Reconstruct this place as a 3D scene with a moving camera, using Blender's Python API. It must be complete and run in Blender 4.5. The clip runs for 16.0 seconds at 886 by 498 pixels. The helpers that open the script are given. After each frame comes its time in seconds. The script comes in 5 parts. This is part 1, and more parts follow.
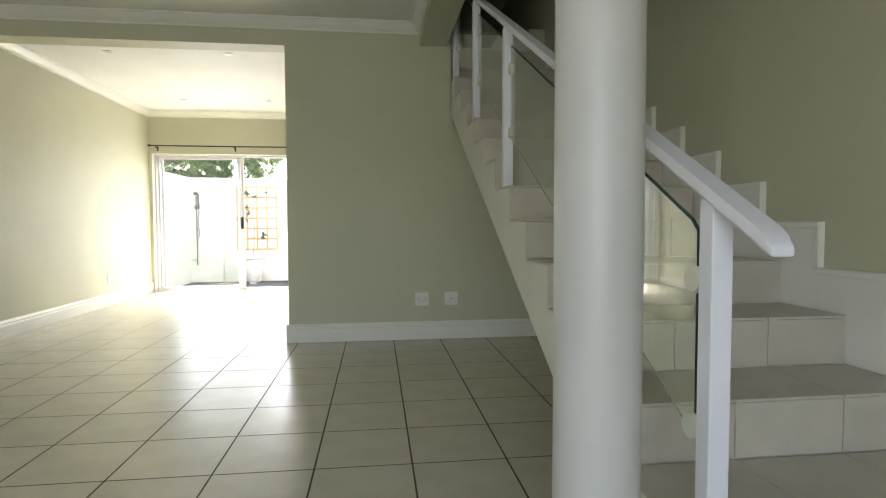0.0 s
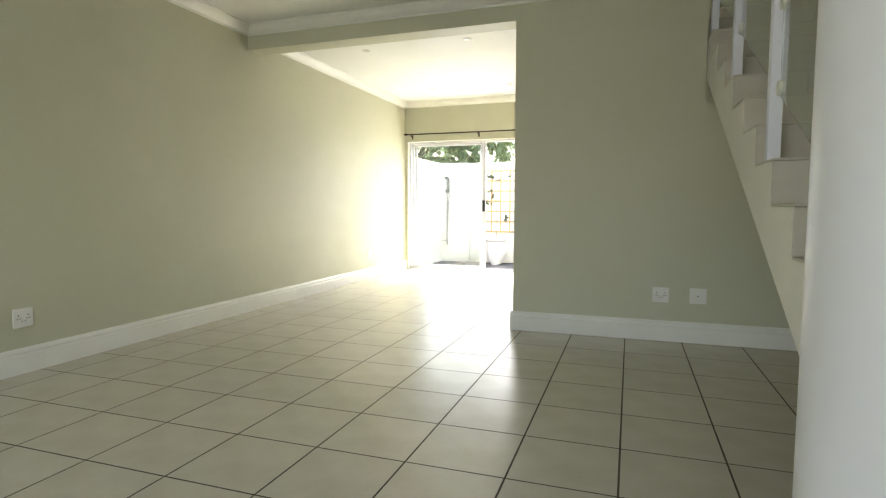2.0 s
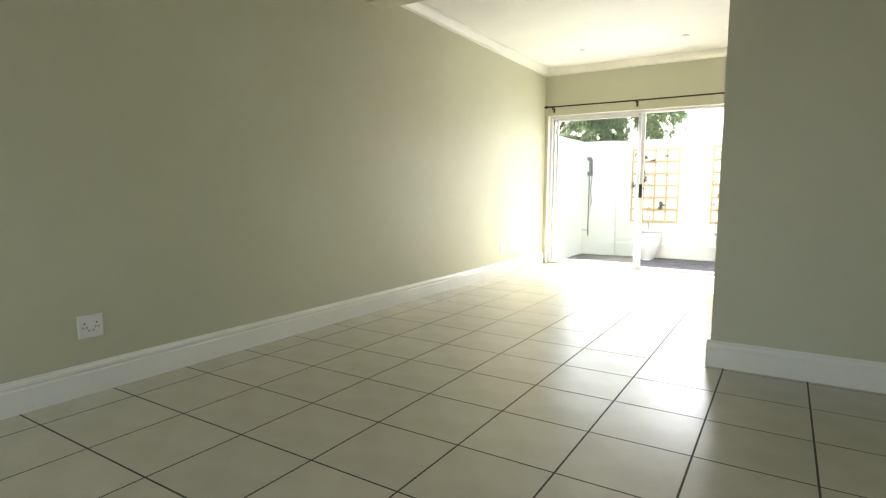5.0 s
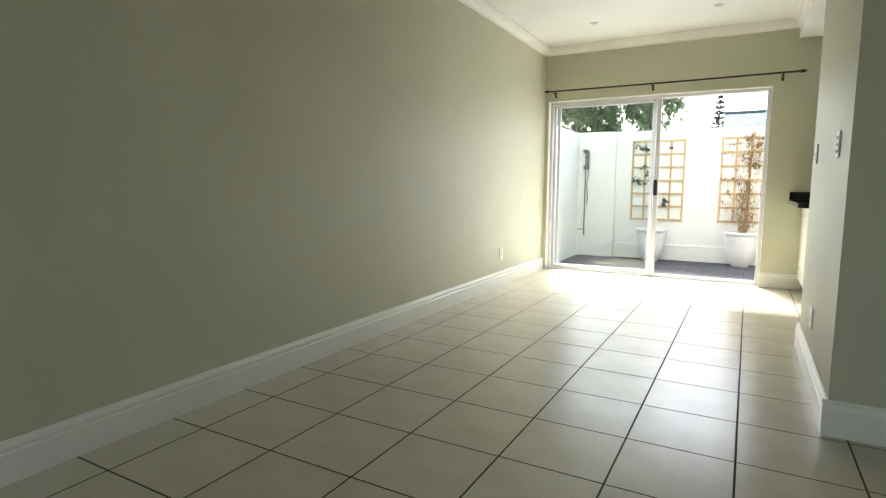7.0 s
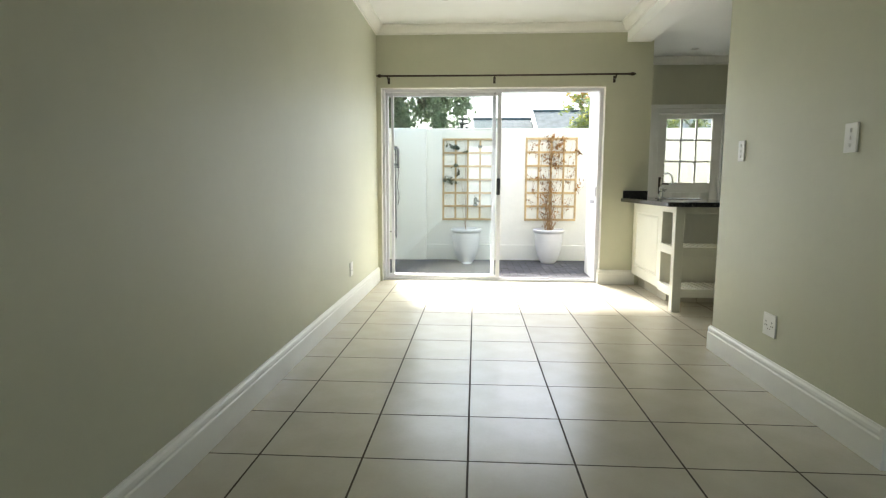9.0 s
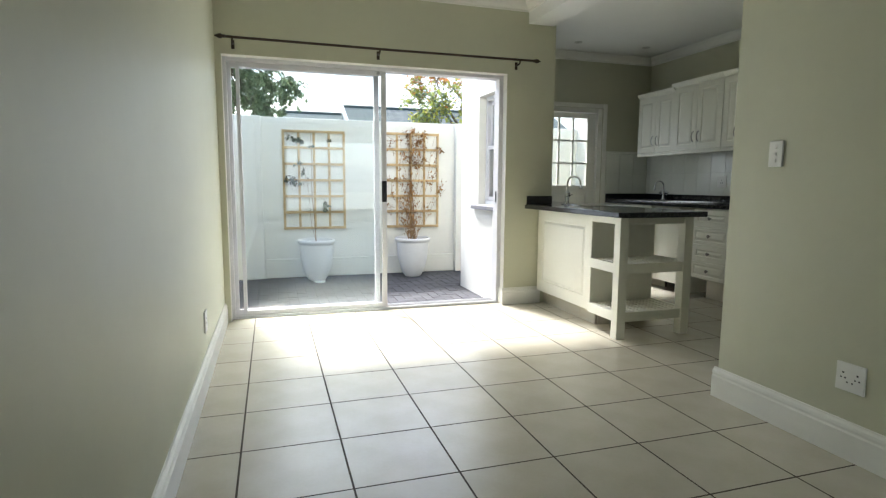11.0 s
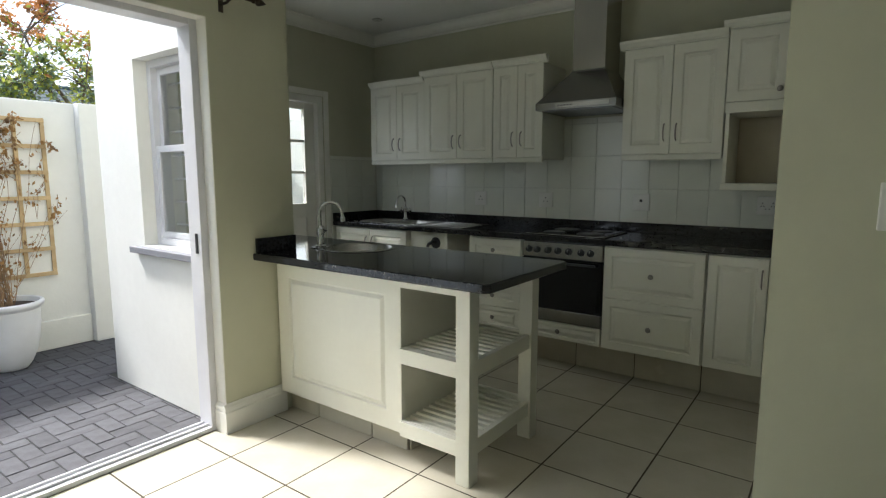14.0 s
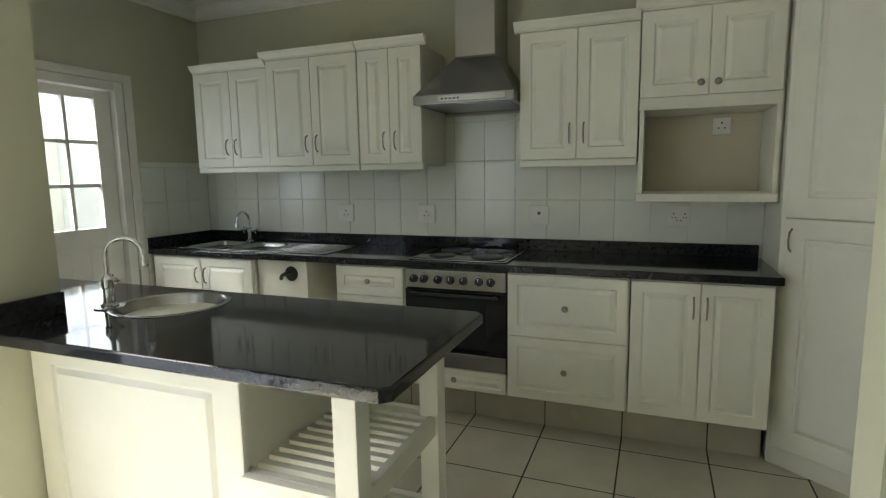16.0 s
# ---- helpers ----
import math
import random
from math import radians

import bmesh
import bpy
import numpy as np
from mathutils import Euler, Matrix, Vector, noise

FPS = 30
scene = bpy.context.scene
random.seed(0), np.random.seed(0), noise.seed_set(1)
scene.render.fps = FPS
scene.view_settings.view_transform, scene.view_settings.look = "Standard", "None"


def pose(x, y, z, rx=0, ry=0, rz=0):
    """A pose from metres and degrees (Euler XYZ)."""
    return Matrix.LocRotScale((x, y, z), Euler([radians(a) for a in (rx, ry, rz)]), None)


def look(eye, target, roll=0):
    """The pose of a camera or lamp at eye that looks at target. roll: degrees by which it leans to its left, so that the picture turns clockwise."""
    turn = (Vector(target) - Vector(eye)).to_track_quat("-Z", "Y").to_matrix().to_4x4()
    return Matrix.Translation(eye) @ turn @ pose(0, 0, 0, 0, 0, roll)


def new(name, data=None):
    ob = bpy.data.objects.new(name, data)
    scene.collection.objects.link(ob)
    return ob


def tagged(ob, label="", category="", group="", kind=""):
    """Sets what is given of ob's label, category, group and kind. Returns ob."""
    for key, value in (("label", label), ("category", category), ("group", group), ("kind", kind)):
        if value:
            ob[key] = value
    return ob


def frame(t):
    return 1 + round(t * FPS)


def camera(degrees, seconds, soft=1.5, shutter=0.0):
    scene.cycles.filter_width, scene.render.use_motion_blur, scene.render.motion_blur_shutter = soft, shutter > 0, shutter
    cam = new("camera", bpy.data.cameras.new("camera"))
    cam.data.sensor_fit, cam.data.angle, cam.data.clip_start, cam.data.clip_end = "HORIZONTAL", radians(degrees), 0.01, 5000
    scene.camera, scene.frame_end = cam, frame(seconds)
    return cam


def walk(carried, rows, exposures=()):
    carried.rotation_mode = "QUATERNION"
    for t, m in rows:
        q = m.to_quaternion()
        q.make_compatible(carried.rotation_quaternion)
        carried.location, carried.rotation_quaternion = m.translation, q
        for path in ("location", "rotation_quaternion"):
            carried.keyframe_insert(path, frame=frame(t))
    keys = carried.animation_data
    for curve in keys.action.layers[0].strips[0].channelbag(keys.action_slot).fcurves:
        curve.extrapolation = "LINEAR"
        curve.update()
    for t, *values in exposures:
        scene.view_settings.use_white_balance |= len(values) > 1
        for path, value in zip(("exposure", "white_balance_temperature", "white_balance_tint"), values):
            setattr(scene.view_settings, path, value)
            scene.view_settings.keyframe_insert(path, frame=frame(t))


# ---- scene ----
cam = camera(78.2, 16.0, soft=1.2)
PATH = [
    (0, (-0.031, -0.234, 0.997), (0.212, 1.749, 0.904), -0.2),
    (0.5, (0.025, -0.157, 0.98), (0.02, 1.84, 0.876), -0.0),
    (1, (0.065, -0.09, 0.995), (-0.156, 1.894, 0.876), 0.1),
    (1.5, (0.104, -0.008, 0.999), (-0.329, 1.939, 0.857), 0.1),
    (2, (0.124, 0.072, 1.002), (-0.522, 1.958, 0.848), 0.1),
    (2.5, (0.093, 0.135, 0.985), (-0.736, 1.949, 0.826), 0.2),
    (3, (0.035, 0.194, 1.013), (-0.904, 1.951, 0.839), 0.0),
    (3.5, (-0.062, 0.329, 1.019), (-1.065, 2.049, 0.834), -0.0),
    (4, (-0.153, 0.542, 0.988), (-1.198, 2.237, 0.797), 0.1),
    (6.5, (-0.955, 1.585, 1.032), (-2.009, 3.269, 0.796), 0.1),
    (7, (-1.107, 1.74, 1.04), (-2.074, 3.475, 0.806), 0.2),
    (7.5, (-1.378, 1.928, 1.048), (-2.162, 3.753, 0.816), 0.2),
    (8, (-1.657, 2.051, 1.045), (-2.163, 3.971, 0.808), 0.3),
    (8.5, (-1.96, 2.266, 1.013), (-2.237, 4.233, 0.78), 0.3),
    (9, (-2.271, 2.445, 1.03), (-2.388, 4.428, 0.798), 0.2),
    (11.5, (-2.969, 4.118, 1.112), (-2.206, 5.951, 0.873), 0.4),
    (12, (-2.958, 4.48, 1.149), (-2.032, 6.236, 0.908), 0.4),
    (12.5, (-2.931, 4.881, 1.192), (-1.797, 6.51, 0.942), 0.4),
    (13, (-2.812, 5.233, 1.234), (-1.483, 6.706, 0.981), 0.4),
    (13.5, (-2.646, 5.574, 1.245), (-1.174, 6.905, 1.001), 0.3),
    (14, (-2.438, 5.77, 1.299), (-0.84, 6.943, 1.036), -0.0),
    (14.5, (-2.181, 5.929, 1.333), (-0.471, 6.933, 1.069), -0.4),
    (15, (-2.043, 6.062, 1.358), (-0.274, 6.956, 1.089), -0.7),
    (15.5, (-1.924, 6.19, 1.374), (-0.109, 6.986, 1.106), -0.8),
    (16, (-1.774, 6.268, 1.369), (0.072, 6.988, 1.098), -0.9),
]
EXPOSURES = [(0.0, 2.87, 6900, 12), (2.0, 3.05, 7000, 11), (4.0, 3.0, 7000, 10), (7.0, 2.2, 6600, 9), (9.0, 1.93, 6450, 9), (11.5, 1.35, 6100, 10), (12.5, 1.0, 6100, 9), (13.5, 0.95, 6150, 9), (14.5, 1.38, 6200, 9), (15.0, 1.6, 6250, 9), (16.0, 2.0, 6300, 9)]
walk(cam, [(t, look(eye, target, roll)) for t, eye, target, roll in PATH], EXPOSURES)

# world, sun and large lights
SUN_EL, SUN_AZ = 53.0, -18.0  # azimuth from +y towards +x
world = bpy.data.worlds.new("sky")
scene.world = world
world.use_nodes = True
wn = world.node_tree
sky = wn.nodes.new("ShaderNodeTexSky")
sky.sky_type = "NISHITA"
sky.sun_disc = False
sky.sun_elevation = radians(SUN_EL)
sky.sun_rotation = radians(SUN_AZ)
sky.air_density, sky.dust_density, sky.ozone_density = 1.2, 3.0, 1.0
wn.nodes["Background"].inputs["Strength"].default_value = 0.15
wn.links.new(sky.outputs[0], wn.nodes["Background"].inputs["Color"])

sun = new("sun", bpy.data.lights.new("sun", "SUN"))
sun.data.energy, sun.data.angle, sun.data.color = 3.2, radians(8.0), (1.0, 0.975, 0.945)
se, sa = radians(SUN_EL), radians(SUN_AZ)
sun_dir = Vector((math.sin(sa) * math.cos(se), math.cos(sa) * math.cos(se), math.sin(se)))
sun.matrix_world = look(sun_dir * 30, (0, 0, 0))


def window_light(name, eye, target, w, h, watts, color=(0.85, 0.92, 1.0)):
    """A lamp in a window's opening, standing in for the sky seen through it."""
    ob = new(name, bpy.data.lights.new(name, "AREA"))
    ob.data.shape, ob.data.size, ob.data.size_y = "RECTANGLE", w, h
    ob.data.energy, ob.data.color = watts, color
    ob.matrix_world = look(eye, target)
    return ob


window_light("door_daylight", (-2.05, 8.16, 1.1), (-2.1, 4.0, 0.85), 1.7, 1.7, 4.2)
window_light("front_window_daylight", (-1.2, -2.45, 1.3), (-1.2, 2.0, 1.1), 2.6, 1.8, 5.9, (0.84, 0.88, 1.0))
window_light("kitchen_door_daylight", (0.30, 9.36, 1.45), (0.30, 6.0, 1.0), 0.5, 0.7, 0.7)

# ---- materials ----


def material(name, color, rough=0.5, metal=0.0, color2=None, scale=8.0, fine=0.0, bump=0.0, bump_scale=120.0,
             spec=0.5, vary=0.0, rough_vary=0.0, coat=0.0, stretch=None):
    m = bpy.data.materials.new(name)
    m.use_nodes = True
    nt = m.node_tree
    p = nt.nodes["Principled BSDF"]
    p.inputs["Roughness"].default_value = rough
    p.inputs["Metallic"].default_value = metal
    p.inputs["Specular IOR Level"].default_value = spec
    p.inputs["Coat Weight"].default_value = coat
    tex = nt.nodes.new("ShaderNodeTexCoord")
    mp = nt.nodes.new("ShaderNodeMapping")
    nt.links.new(tex.outputs["Object"], mp.inputs["Vector"])
    if stretch:
        mp.inputs["Scale"].default_value = stretch
    n1 = nt.nodes.new("ShaderNodeTexNoise")
    n1.inputs["Scale"].default_value = scale
    n1.inputs["Detail"].default_value = 6
    nt.links.new(mp.outputs[0], n1.inputs["Vector"])
    mix = nt.nodes.new("ShaderNodeMix")
    mix.data_type = "RGBA"
    c2 = color2 or tuple(c * 0.93 for c in color)
    mix.inputs["A"].default_value = (*color, 1)
    mix.inputs["B"].default_value = (*c2, 1)
    ramp = nt.nodes.new("ShaderNodeMapRange")
    ramp.inputs["From Min"].default_value, ramp.inputs["From Max"].default_value = 0.35, 0.65
    nt.links.new(n1.outputs["Fac"], ramp.inputs["Value"])
    nt.links.new(ramp.outputs[0], mix.inputs["Factor"])
    out = mix.outputs["Result"]
    if fine or vary:
        hsv = nt.nodes.new("ShaderNodeHueSaturation")
        nt.links.new(out, hsv.inputs["Color"])
        add = None
        if fine:
            n2 = nt.nodes.new("ShaderNodeTexNoise")
            n2.inputs["Scale"].default_value = scale * 14
            n2.inputs["Detail"].default_value = 3
            nt.links.new(mp.outputs[0], n2.inputs["Vector"])
            r2 = nt.nodes.new("ShaderNodeMapRange")
            r2.inputs["To Min"].default_value, r2.inputs["To Max"].default_value = 1 - fine, 1 + fine
            nt.links.new(n2.outputs["Fac"], r2.inputs["Value"])
            add = r2.outputs[0]
        if vary:
            oi = nt.nodes.new("ShaderNodeObjectInfo")
            r3 = nt.nodes.new("ShaderNodeMapRange")
            r3.inputs["To Min"].default_value, r3.inputs["To Max"].default_value = 1 - vary, 1 + vary
            nt.links.new(oi.outputs["Random"], r3.inputs["Value"])
            if add:
                mul = nt.nodes.new("ShaderNodeMath")
                mul.operation = "MULTIPLY"
                nt.links.new(add, mul.inputs[0])
                nt.links.new(r3.outputs[0], mul.inputs[1])
                add = mul.outputs[0]
            else:
                add = r3.outputs[0]
        nt.links.new(add, hsv.inputs["Value"])
        out = hsv.outputs[0]
    nt.links.new(out, p.inputs["Base Color"])
    if rough_vary:
        r4 = nt.nodes.new("ShaderNodeMapRange")
        r4.inputs["To Min"].default_value, r4.inputs["To Max"].default_value = rough - rough_vary, rough + rough_vary
        nt.links.new(n1.outputs["Fac"], r4.inputs["Value"])
        nt.links.new(r4.outputs[0], p.inputs["Roughness"])
    if bump:
        n3 = nt.nodes.new("ShaderNodeTexNoise")
        n3.inputs["Scale"].default_value = bump_scale
        n3.inputs["Detail"].default_value = 4
        nt.links.new(mp.outputs[0], n3.inputs["Vector"])
        b = nt.nodes.new("ShaderNodeBump")
        b.inputs["Strength"].default_value = bump
        b.inputs["Distance"].default_value = 0.004
        nt.links.new(n3.outputs["Fac"], b.inputs["Height"])
        nt.links.new(b.outputs[0], p.inputs["Normal"])
    return m


def glass_material(name, tint, rough=0.0):
    m = bpy.data.materials.new(name)
    m.use_nodes = True
    p = m.node_tree.nodes["Principled BSDF"]
    p.inputs["Base Color"].default_value = (*tint, 1)
    p.inputs["Transmission Weight"].default_value = 1.0
    p.inputs["Roughness"].default_value = rough
    p.inputs["IOR"].default_value = 1.45
    return m


WALL = material("sage_wall_paint", (0.545, 0.54, 0.405), 0.52, color2=(0.52, 0.515, 0.38), scale=1.3, fine=0.02, bump=0.10, bump_scale=60)
WHITE_WALL = material("white_ceiling_paint", (0.80, 0.80, 0.76), 0.6, color2=(0.76, 0.76, 0.72), scale=1.5, bump=0.05)
TRIM = material("white_gloss_trim", (0.80, 0.79, 0.73), 0.30, color2=(0.76, 0.75, 0.69), scale=3, fine=0.02, bump=0.04)
COLUMN = material("cream_column_paint", (0.54, 0.535, 0.51), 0.42, color2=(0.505, 0.50, 0.475), scale=3, fine=0.02, bump=0.10, bump_scale=25)
TILE = material("cream_glazed_tile", (0.57, 0.535, 0.43), 0.25, color2=(0.52, 0.48, 0.375), scale=5, fine=0.03, bump=0.05, bump_scale=35, vary=0.03, rough_vary=0.06)
GROUT = material("brown_grout", (0.075, 0.058, 0.038), 0.9, color2=(0.05, 0.038, 0.025), scale=9)
STAIR_TILE = material("beige_stair_tile", (0.56, 0.52, 0.44), 0.35, color2=(0.50, 0.465, 0.39), scale=7, fine=0.05, bump=0.08, bump_scale=50, vary=0.03)
STRINGER = material("white_stair_plaster", (0.74, 0.73, 0.66), 0.5, color2=(0.70, 0.69, 0.62), scale=4, bump=0.08)
# White timber paint, with the bluish cast of front daylight tinted into it.
RAILWOOD = material("daylight_blued_white_timber", (0.77, 0.78, 0.84), 0.35, color2=(0.72, 0.73, 0.79), scale=4, fine=0.02)
ALU = material("white_aluminium", (0.68, 0.68, 0.70), 0.35, color2=(0.63, 0.63, 0.65), scale=6)
ALU_DARK = material("grey_aluminium_track", (0.45, 0.45, 0.46), 0.35, 0.6, scale=6)
GLASS = glass_material("clear_glass", (0.93, 0.965, 0.96))
STAIR_GLASS = glass_material("green_edged_glass", (0.90, 0.97, 0.93))
GLASS_EDGE = material("dark_green_glass_edge", (0.02, 0.06, 0.05), 0.15)
CLAMP = material("pale_plastic_clamp", (0.66, 0.66, 0.55), 0.45)
BLACK_PL = material("black_plastic", (0.02, 0.02, 0.022), 0.35)
ROD = material("dark_bronze_metal", (0.06, 0.045, 0.032), 0.4, 0.7)
GRANITE = material("polished_black_granite", (0.011, 0.011, 0.012), 0.07, color2=(0.022, 0.022, 0.023), scale=60, fine=0.2, spec=0.5)
CAB = material("cream_cabinet_paint", (0.79, 0.78, 0.675), 0.38, color2=(0.75, 0.735, 0.63), scale=3, fine=0.02, bump=0.03)
CAB_IN = material("beige_cabinet_interior", (0.60, 0.54, 0.42), 0.5, color2=(0.55, 0.49, 0.38), scale=4)
STEEL = material("brushed_stainless_steel", (0.42, 0.41, 0.385), 0.27, 1.0, color2=(0.39, 0.38, 0.355), scale=3, fine=0.02)
# Same steel for the canopy, its dim room reflection put into a darker colour.
HOOD = material("dim_reflection_steel", (0.29, 0.285, 0.27), 0.24, 1.0, scale=3, fine=0.02)
CHROME = material("chrome", (0.75, 0.75, 0.76), 0.08, 1.0)
PEWTER = material("antique_pewter", (0.32, 0.30, 0.27), 0.35, 1.0)
OVEN_GLASS = material("black_oven_glass", (0.012, 0.012, 0.013), 0.06)
WTILE = material("white_wall_tile", (0.77, 0.78, 0.70), 0.16, color2=(0.74, 0.75, 0.67), scale=3, vary=0.012, bump=0.03, bump_scale=20)
WGROUT = material("white_grout", (0.70, 0.70, 0.63), 0.85)
PLASTIC = material("white_plastic_plate", (0.80, 0.79, 0.74), 0.35)
HOLE = material("dark_socket_hole", (0.02, 0.02, 0.02), 0.6)
YARD_WALL = material("white_yard_plaster", (0.81, 0.805, 0.755), 0.8, color2=(0.76, 0.755, 0.70), scale=1.2, fine=0.03, bump=0.25, bump_scale=40)
PAVER = material("charcoal_paver", (0.098, 0.096, 0.106), 0.85, color2=(0.075, 0.074, 0.08), scale=14, fine=0.15, bump=0.35, bump_scale=90, vary=0.16)
SAND = material("paver_joint_sand", (0.03, 0.029, 0.027), 0.95, scale=20)
POT = material("white_glazed_pot", (0.80, 0.80, 0.80), 0.28, color2=(0.75, 0.75, 0.74), scale=5)
SOIL = material("dry_soil", (0.06, 0.045, 0.03), 0.95, scale=30, bump=0.4)
TRELLIS = material("pine_trellis_wood", (0.60, 0.45, 0.24), 0.7, color2=(0.48, 0.34, 0.17), scale=12, fine=0.1, vary=0.08)
DRY = material("dry_brown_leaves", (0.50, 0.28, 0.09), 0.8, color2=(0.24, 0.14, 0.07), scale=9, fine=0.2)
STEM = material("brown_stem_bark", (0.33, 0.20, 0.09), 0.85, color2=(0.20, 0.12, 0.06), scale=20)
# Leaf green, made paler in the colour for the sheen of the door glass.
LEAF = material("sheen_lightened_leaf", (0.23, 0.30, 0.17), 0.4, color2=(0.13, 0.19, 0.10), scale=6, fine=0.25)
LEAF_Y = material("yellow_green_leaf", (0.42, 0.43, 0.07), 0.5, color2=(0.24, 0.31, 0.06), scale=2.5, fine=0.25)
LEAF_O = material("orange_leaf", (0.58, 0.25, 0.09), 0.6, color2=(0.32, 0.17, 0.06), scale=5, fine=0.2)
DULL = material("dusty_green_leaf", (0.085, 0.105, 0.06), 0.5, color2=(0.05, 0.07, 0.035), scale=6, fine=0.25)
PINE = material("dark_conifer_needles", (0.03, 0.05, 0.035), 0.7, color2=(0.02, 0.035, 0.022), scale=3)
BARK = material("grey_brown_bark", (0.14, 0.11, 0.08), 0.9, color2=(0.09, 0.07, 0.05), scale=14, bump=0.4)
ROOF = material("slate_grey_roof_tile", (0.13, 0.158, 0.148), 0.85, color2=(0.09, 0.112, 0.105), scale=2, fine=0.15, vary=0.1)
GUTTER = material("white_fascia_paint", (0.76, 0.76, 0.75), 0.5)
GROUND = material("dry_lawn_ground", (0.12, 0.13, 0.07), 0.95, color2=(0.16, 0.14, 0.09), scale=0.8, fine=0.2)
RIM = material("satin_nickel_rim", (0.62, 0.61, 0.57), 0.35, 0.6)
SHOWER = material("dark_grey_shower_plastic", (0.13, 0.135, 0.14), 0.4)
LAMP = material("downlight_lens", (0.62, 0.62, 0.58), 0.25)
MATTE_GREY = material("grey_plastic_shower", (0.30, 0.31, 0.33), 0.35, 0.3)

for leafy in (LEAF, LEAF_Y, LEAF_O, DRY):
    nt = leafy.node_tree
    p = nt.nodes["Principled BSDF"]
    tr = nt.nodes.new("ShaderNodeBsdfTranslucent")
    mx = nt.nodes.new("ShaderNodeMixShader")
    mx.inputs[0].default_value = 0.45
    nt.links.new(p.inputs["Base Color"].links[0].from_socket, tr.inputs["Color"])
    nt.links.new(p.outputs[0], mx.inputs[1])
    nt.links.new(tr.outputs[0], mx.inputs[2])
    nt.links.new(mx.outputs[0], nt.nodes["Material Output"].inputs["Surface"])

# ---- mesh helpers ----
ORIGIN = {}


def thing(name, origin, label, category, group="", kind=""):
    ob = new(name)
    ob.location = origin
    ORIGIN[ob.name] = Vector(origin)
    return tagged(ob, label, category, group, kind)


def part(name, bm, mat, parent=None, label="", smooth=False):
    me = bpy.data.meshes.new(name)
    base = ORIGIN[parent.name] if parent else Vector((0, 0, 0))
    bmesh.ops.recalc_face_normals(bm, faces=bm.faces)
    if base.length:
        bmesh.ops.translate(bm, verts=bm.verts, vec=-base)
    bm.to_mesh(me)
    bm.free()
    if smooth:
        me.shade_smooth() if smooth is True else None
    for m in (mat if isinstance(mat, (list, tuple)) else [mat]):
        me.materials.append(m)
    ob = new(name, me)
    if parent:
        ob.parent = parent
    ORIGIN[ob.name] = base
    return tagged(ob, label)


def structure(name, bm, mat, label, smooth=False, category=""):
    ob = part(name, bm, mat, None, label, smooth)
    return tagged(ob, "", category, "", "structure")


def box(bm, a, b, bevel=0.0):
    lo = [min(p, q) for p, q in zip(a, b)]
    hi = [max(p, q) for p, q in zip(a, b)]
    v = [bm.verts.new((x, y, z)) for x in (lo[0], hi[0]) for y in (lo[1], hi[1]) for z in (lo[2], hi[2])]
    fs = [bm.faces.new([v[i] for i in q]) for q in ((0, 1, 3, 2), (4, 6, 7, 5), (0, 4, 5, 1), (2, 3, 7, 6), (0, 2, 6, 4), (1, 5, 7, 3))]
    if bevel:
        es = list({e for f in fs for e in f.edges})
        bmesh.ops.bevel(bm, geom=es, offset=bevel, segments=2, profile=0.5, affect="EDGES", clamp_overlap=True)
    return bm


def boxes(*pairs, bevel=0.0):
    bm = bmesh.new()
    for a, b in pairs:
        box(bm, a, b, bevel)
    return bm


def sweep(bm, profile, start, end, out, up=(0, 0, 1)):
    """A moulding: profile points (away from the wall, up) from start to end."""
    out, up = Vector(out), Vector(up)
    rings = []
    for p in (start, end):
        rings.append([bm.verts.new(Vector(p) + out * u + up * v) for u, v in profile])
    n = len(profile)
    for i in range(n):
        j = (i + 1) % n
        bm.faces.new((rings[0][i], rings[0][j], rings[1][j], rings[1][i]))
    bm.faces.new(rings[0])
    bm.faces.new(list(reversed(rings[1])))
    return bm


def prism(bm, poly, axis, lo, hi):
    """A polygon of two coordinates pulled along an axis."""
    def at(p, d):
        return {"x": (d, p[0], p[1]), "y": (p[0], d, p[1]), "z": (p[0], p[1], d)}[axis]
    a = [bm.verts.new(at(p, lo)) for p in poly]
    b = [bm.verts.new(at(p, hi)) for p in poly]
    n = len(poly)
    for i in range(n):
        bm.faces.new((a[i], a[(i + 1) % n], b[(i + 1) % n], b[i]))
    bm.faces.new(a)
    bm.faces.new(list(reversed(b)))
    return bm


def tube(bm, path, r, seg=10, taper=None):
    path = [Vector(p) for p in path]
    rings, side = [], None
    for i, p in enumerate(path):
        d = (path[min(i + 1, len(path) - 1)] - path[max(i - 1, 0)]).normalized()
        if side is None:
            side = d.orthogonal().normalized()
        side = (side - d * side.dot(d)).normalized()
        oth = d.cross(side)
        rr = r if taper is None else r + (taper - r) * i / (len(path) - 1)
        rings.append([bm.verts.new(p + (side * math.cos(k * math.tau / seg) + oth * math.sin(k * math.tau / seg)) * rr) for k in range(seg)])
    for a, b in zip(rings, rings[1:]):
        for k in range(seg):
            bm.faces.new((a[k], a[(k + 1) % seg], b[(k + 1) % seg], b[k]))
    bm.faces.new(list(reversed(rings[0])))
    bm.faces.new(rings[-1])
    return bm


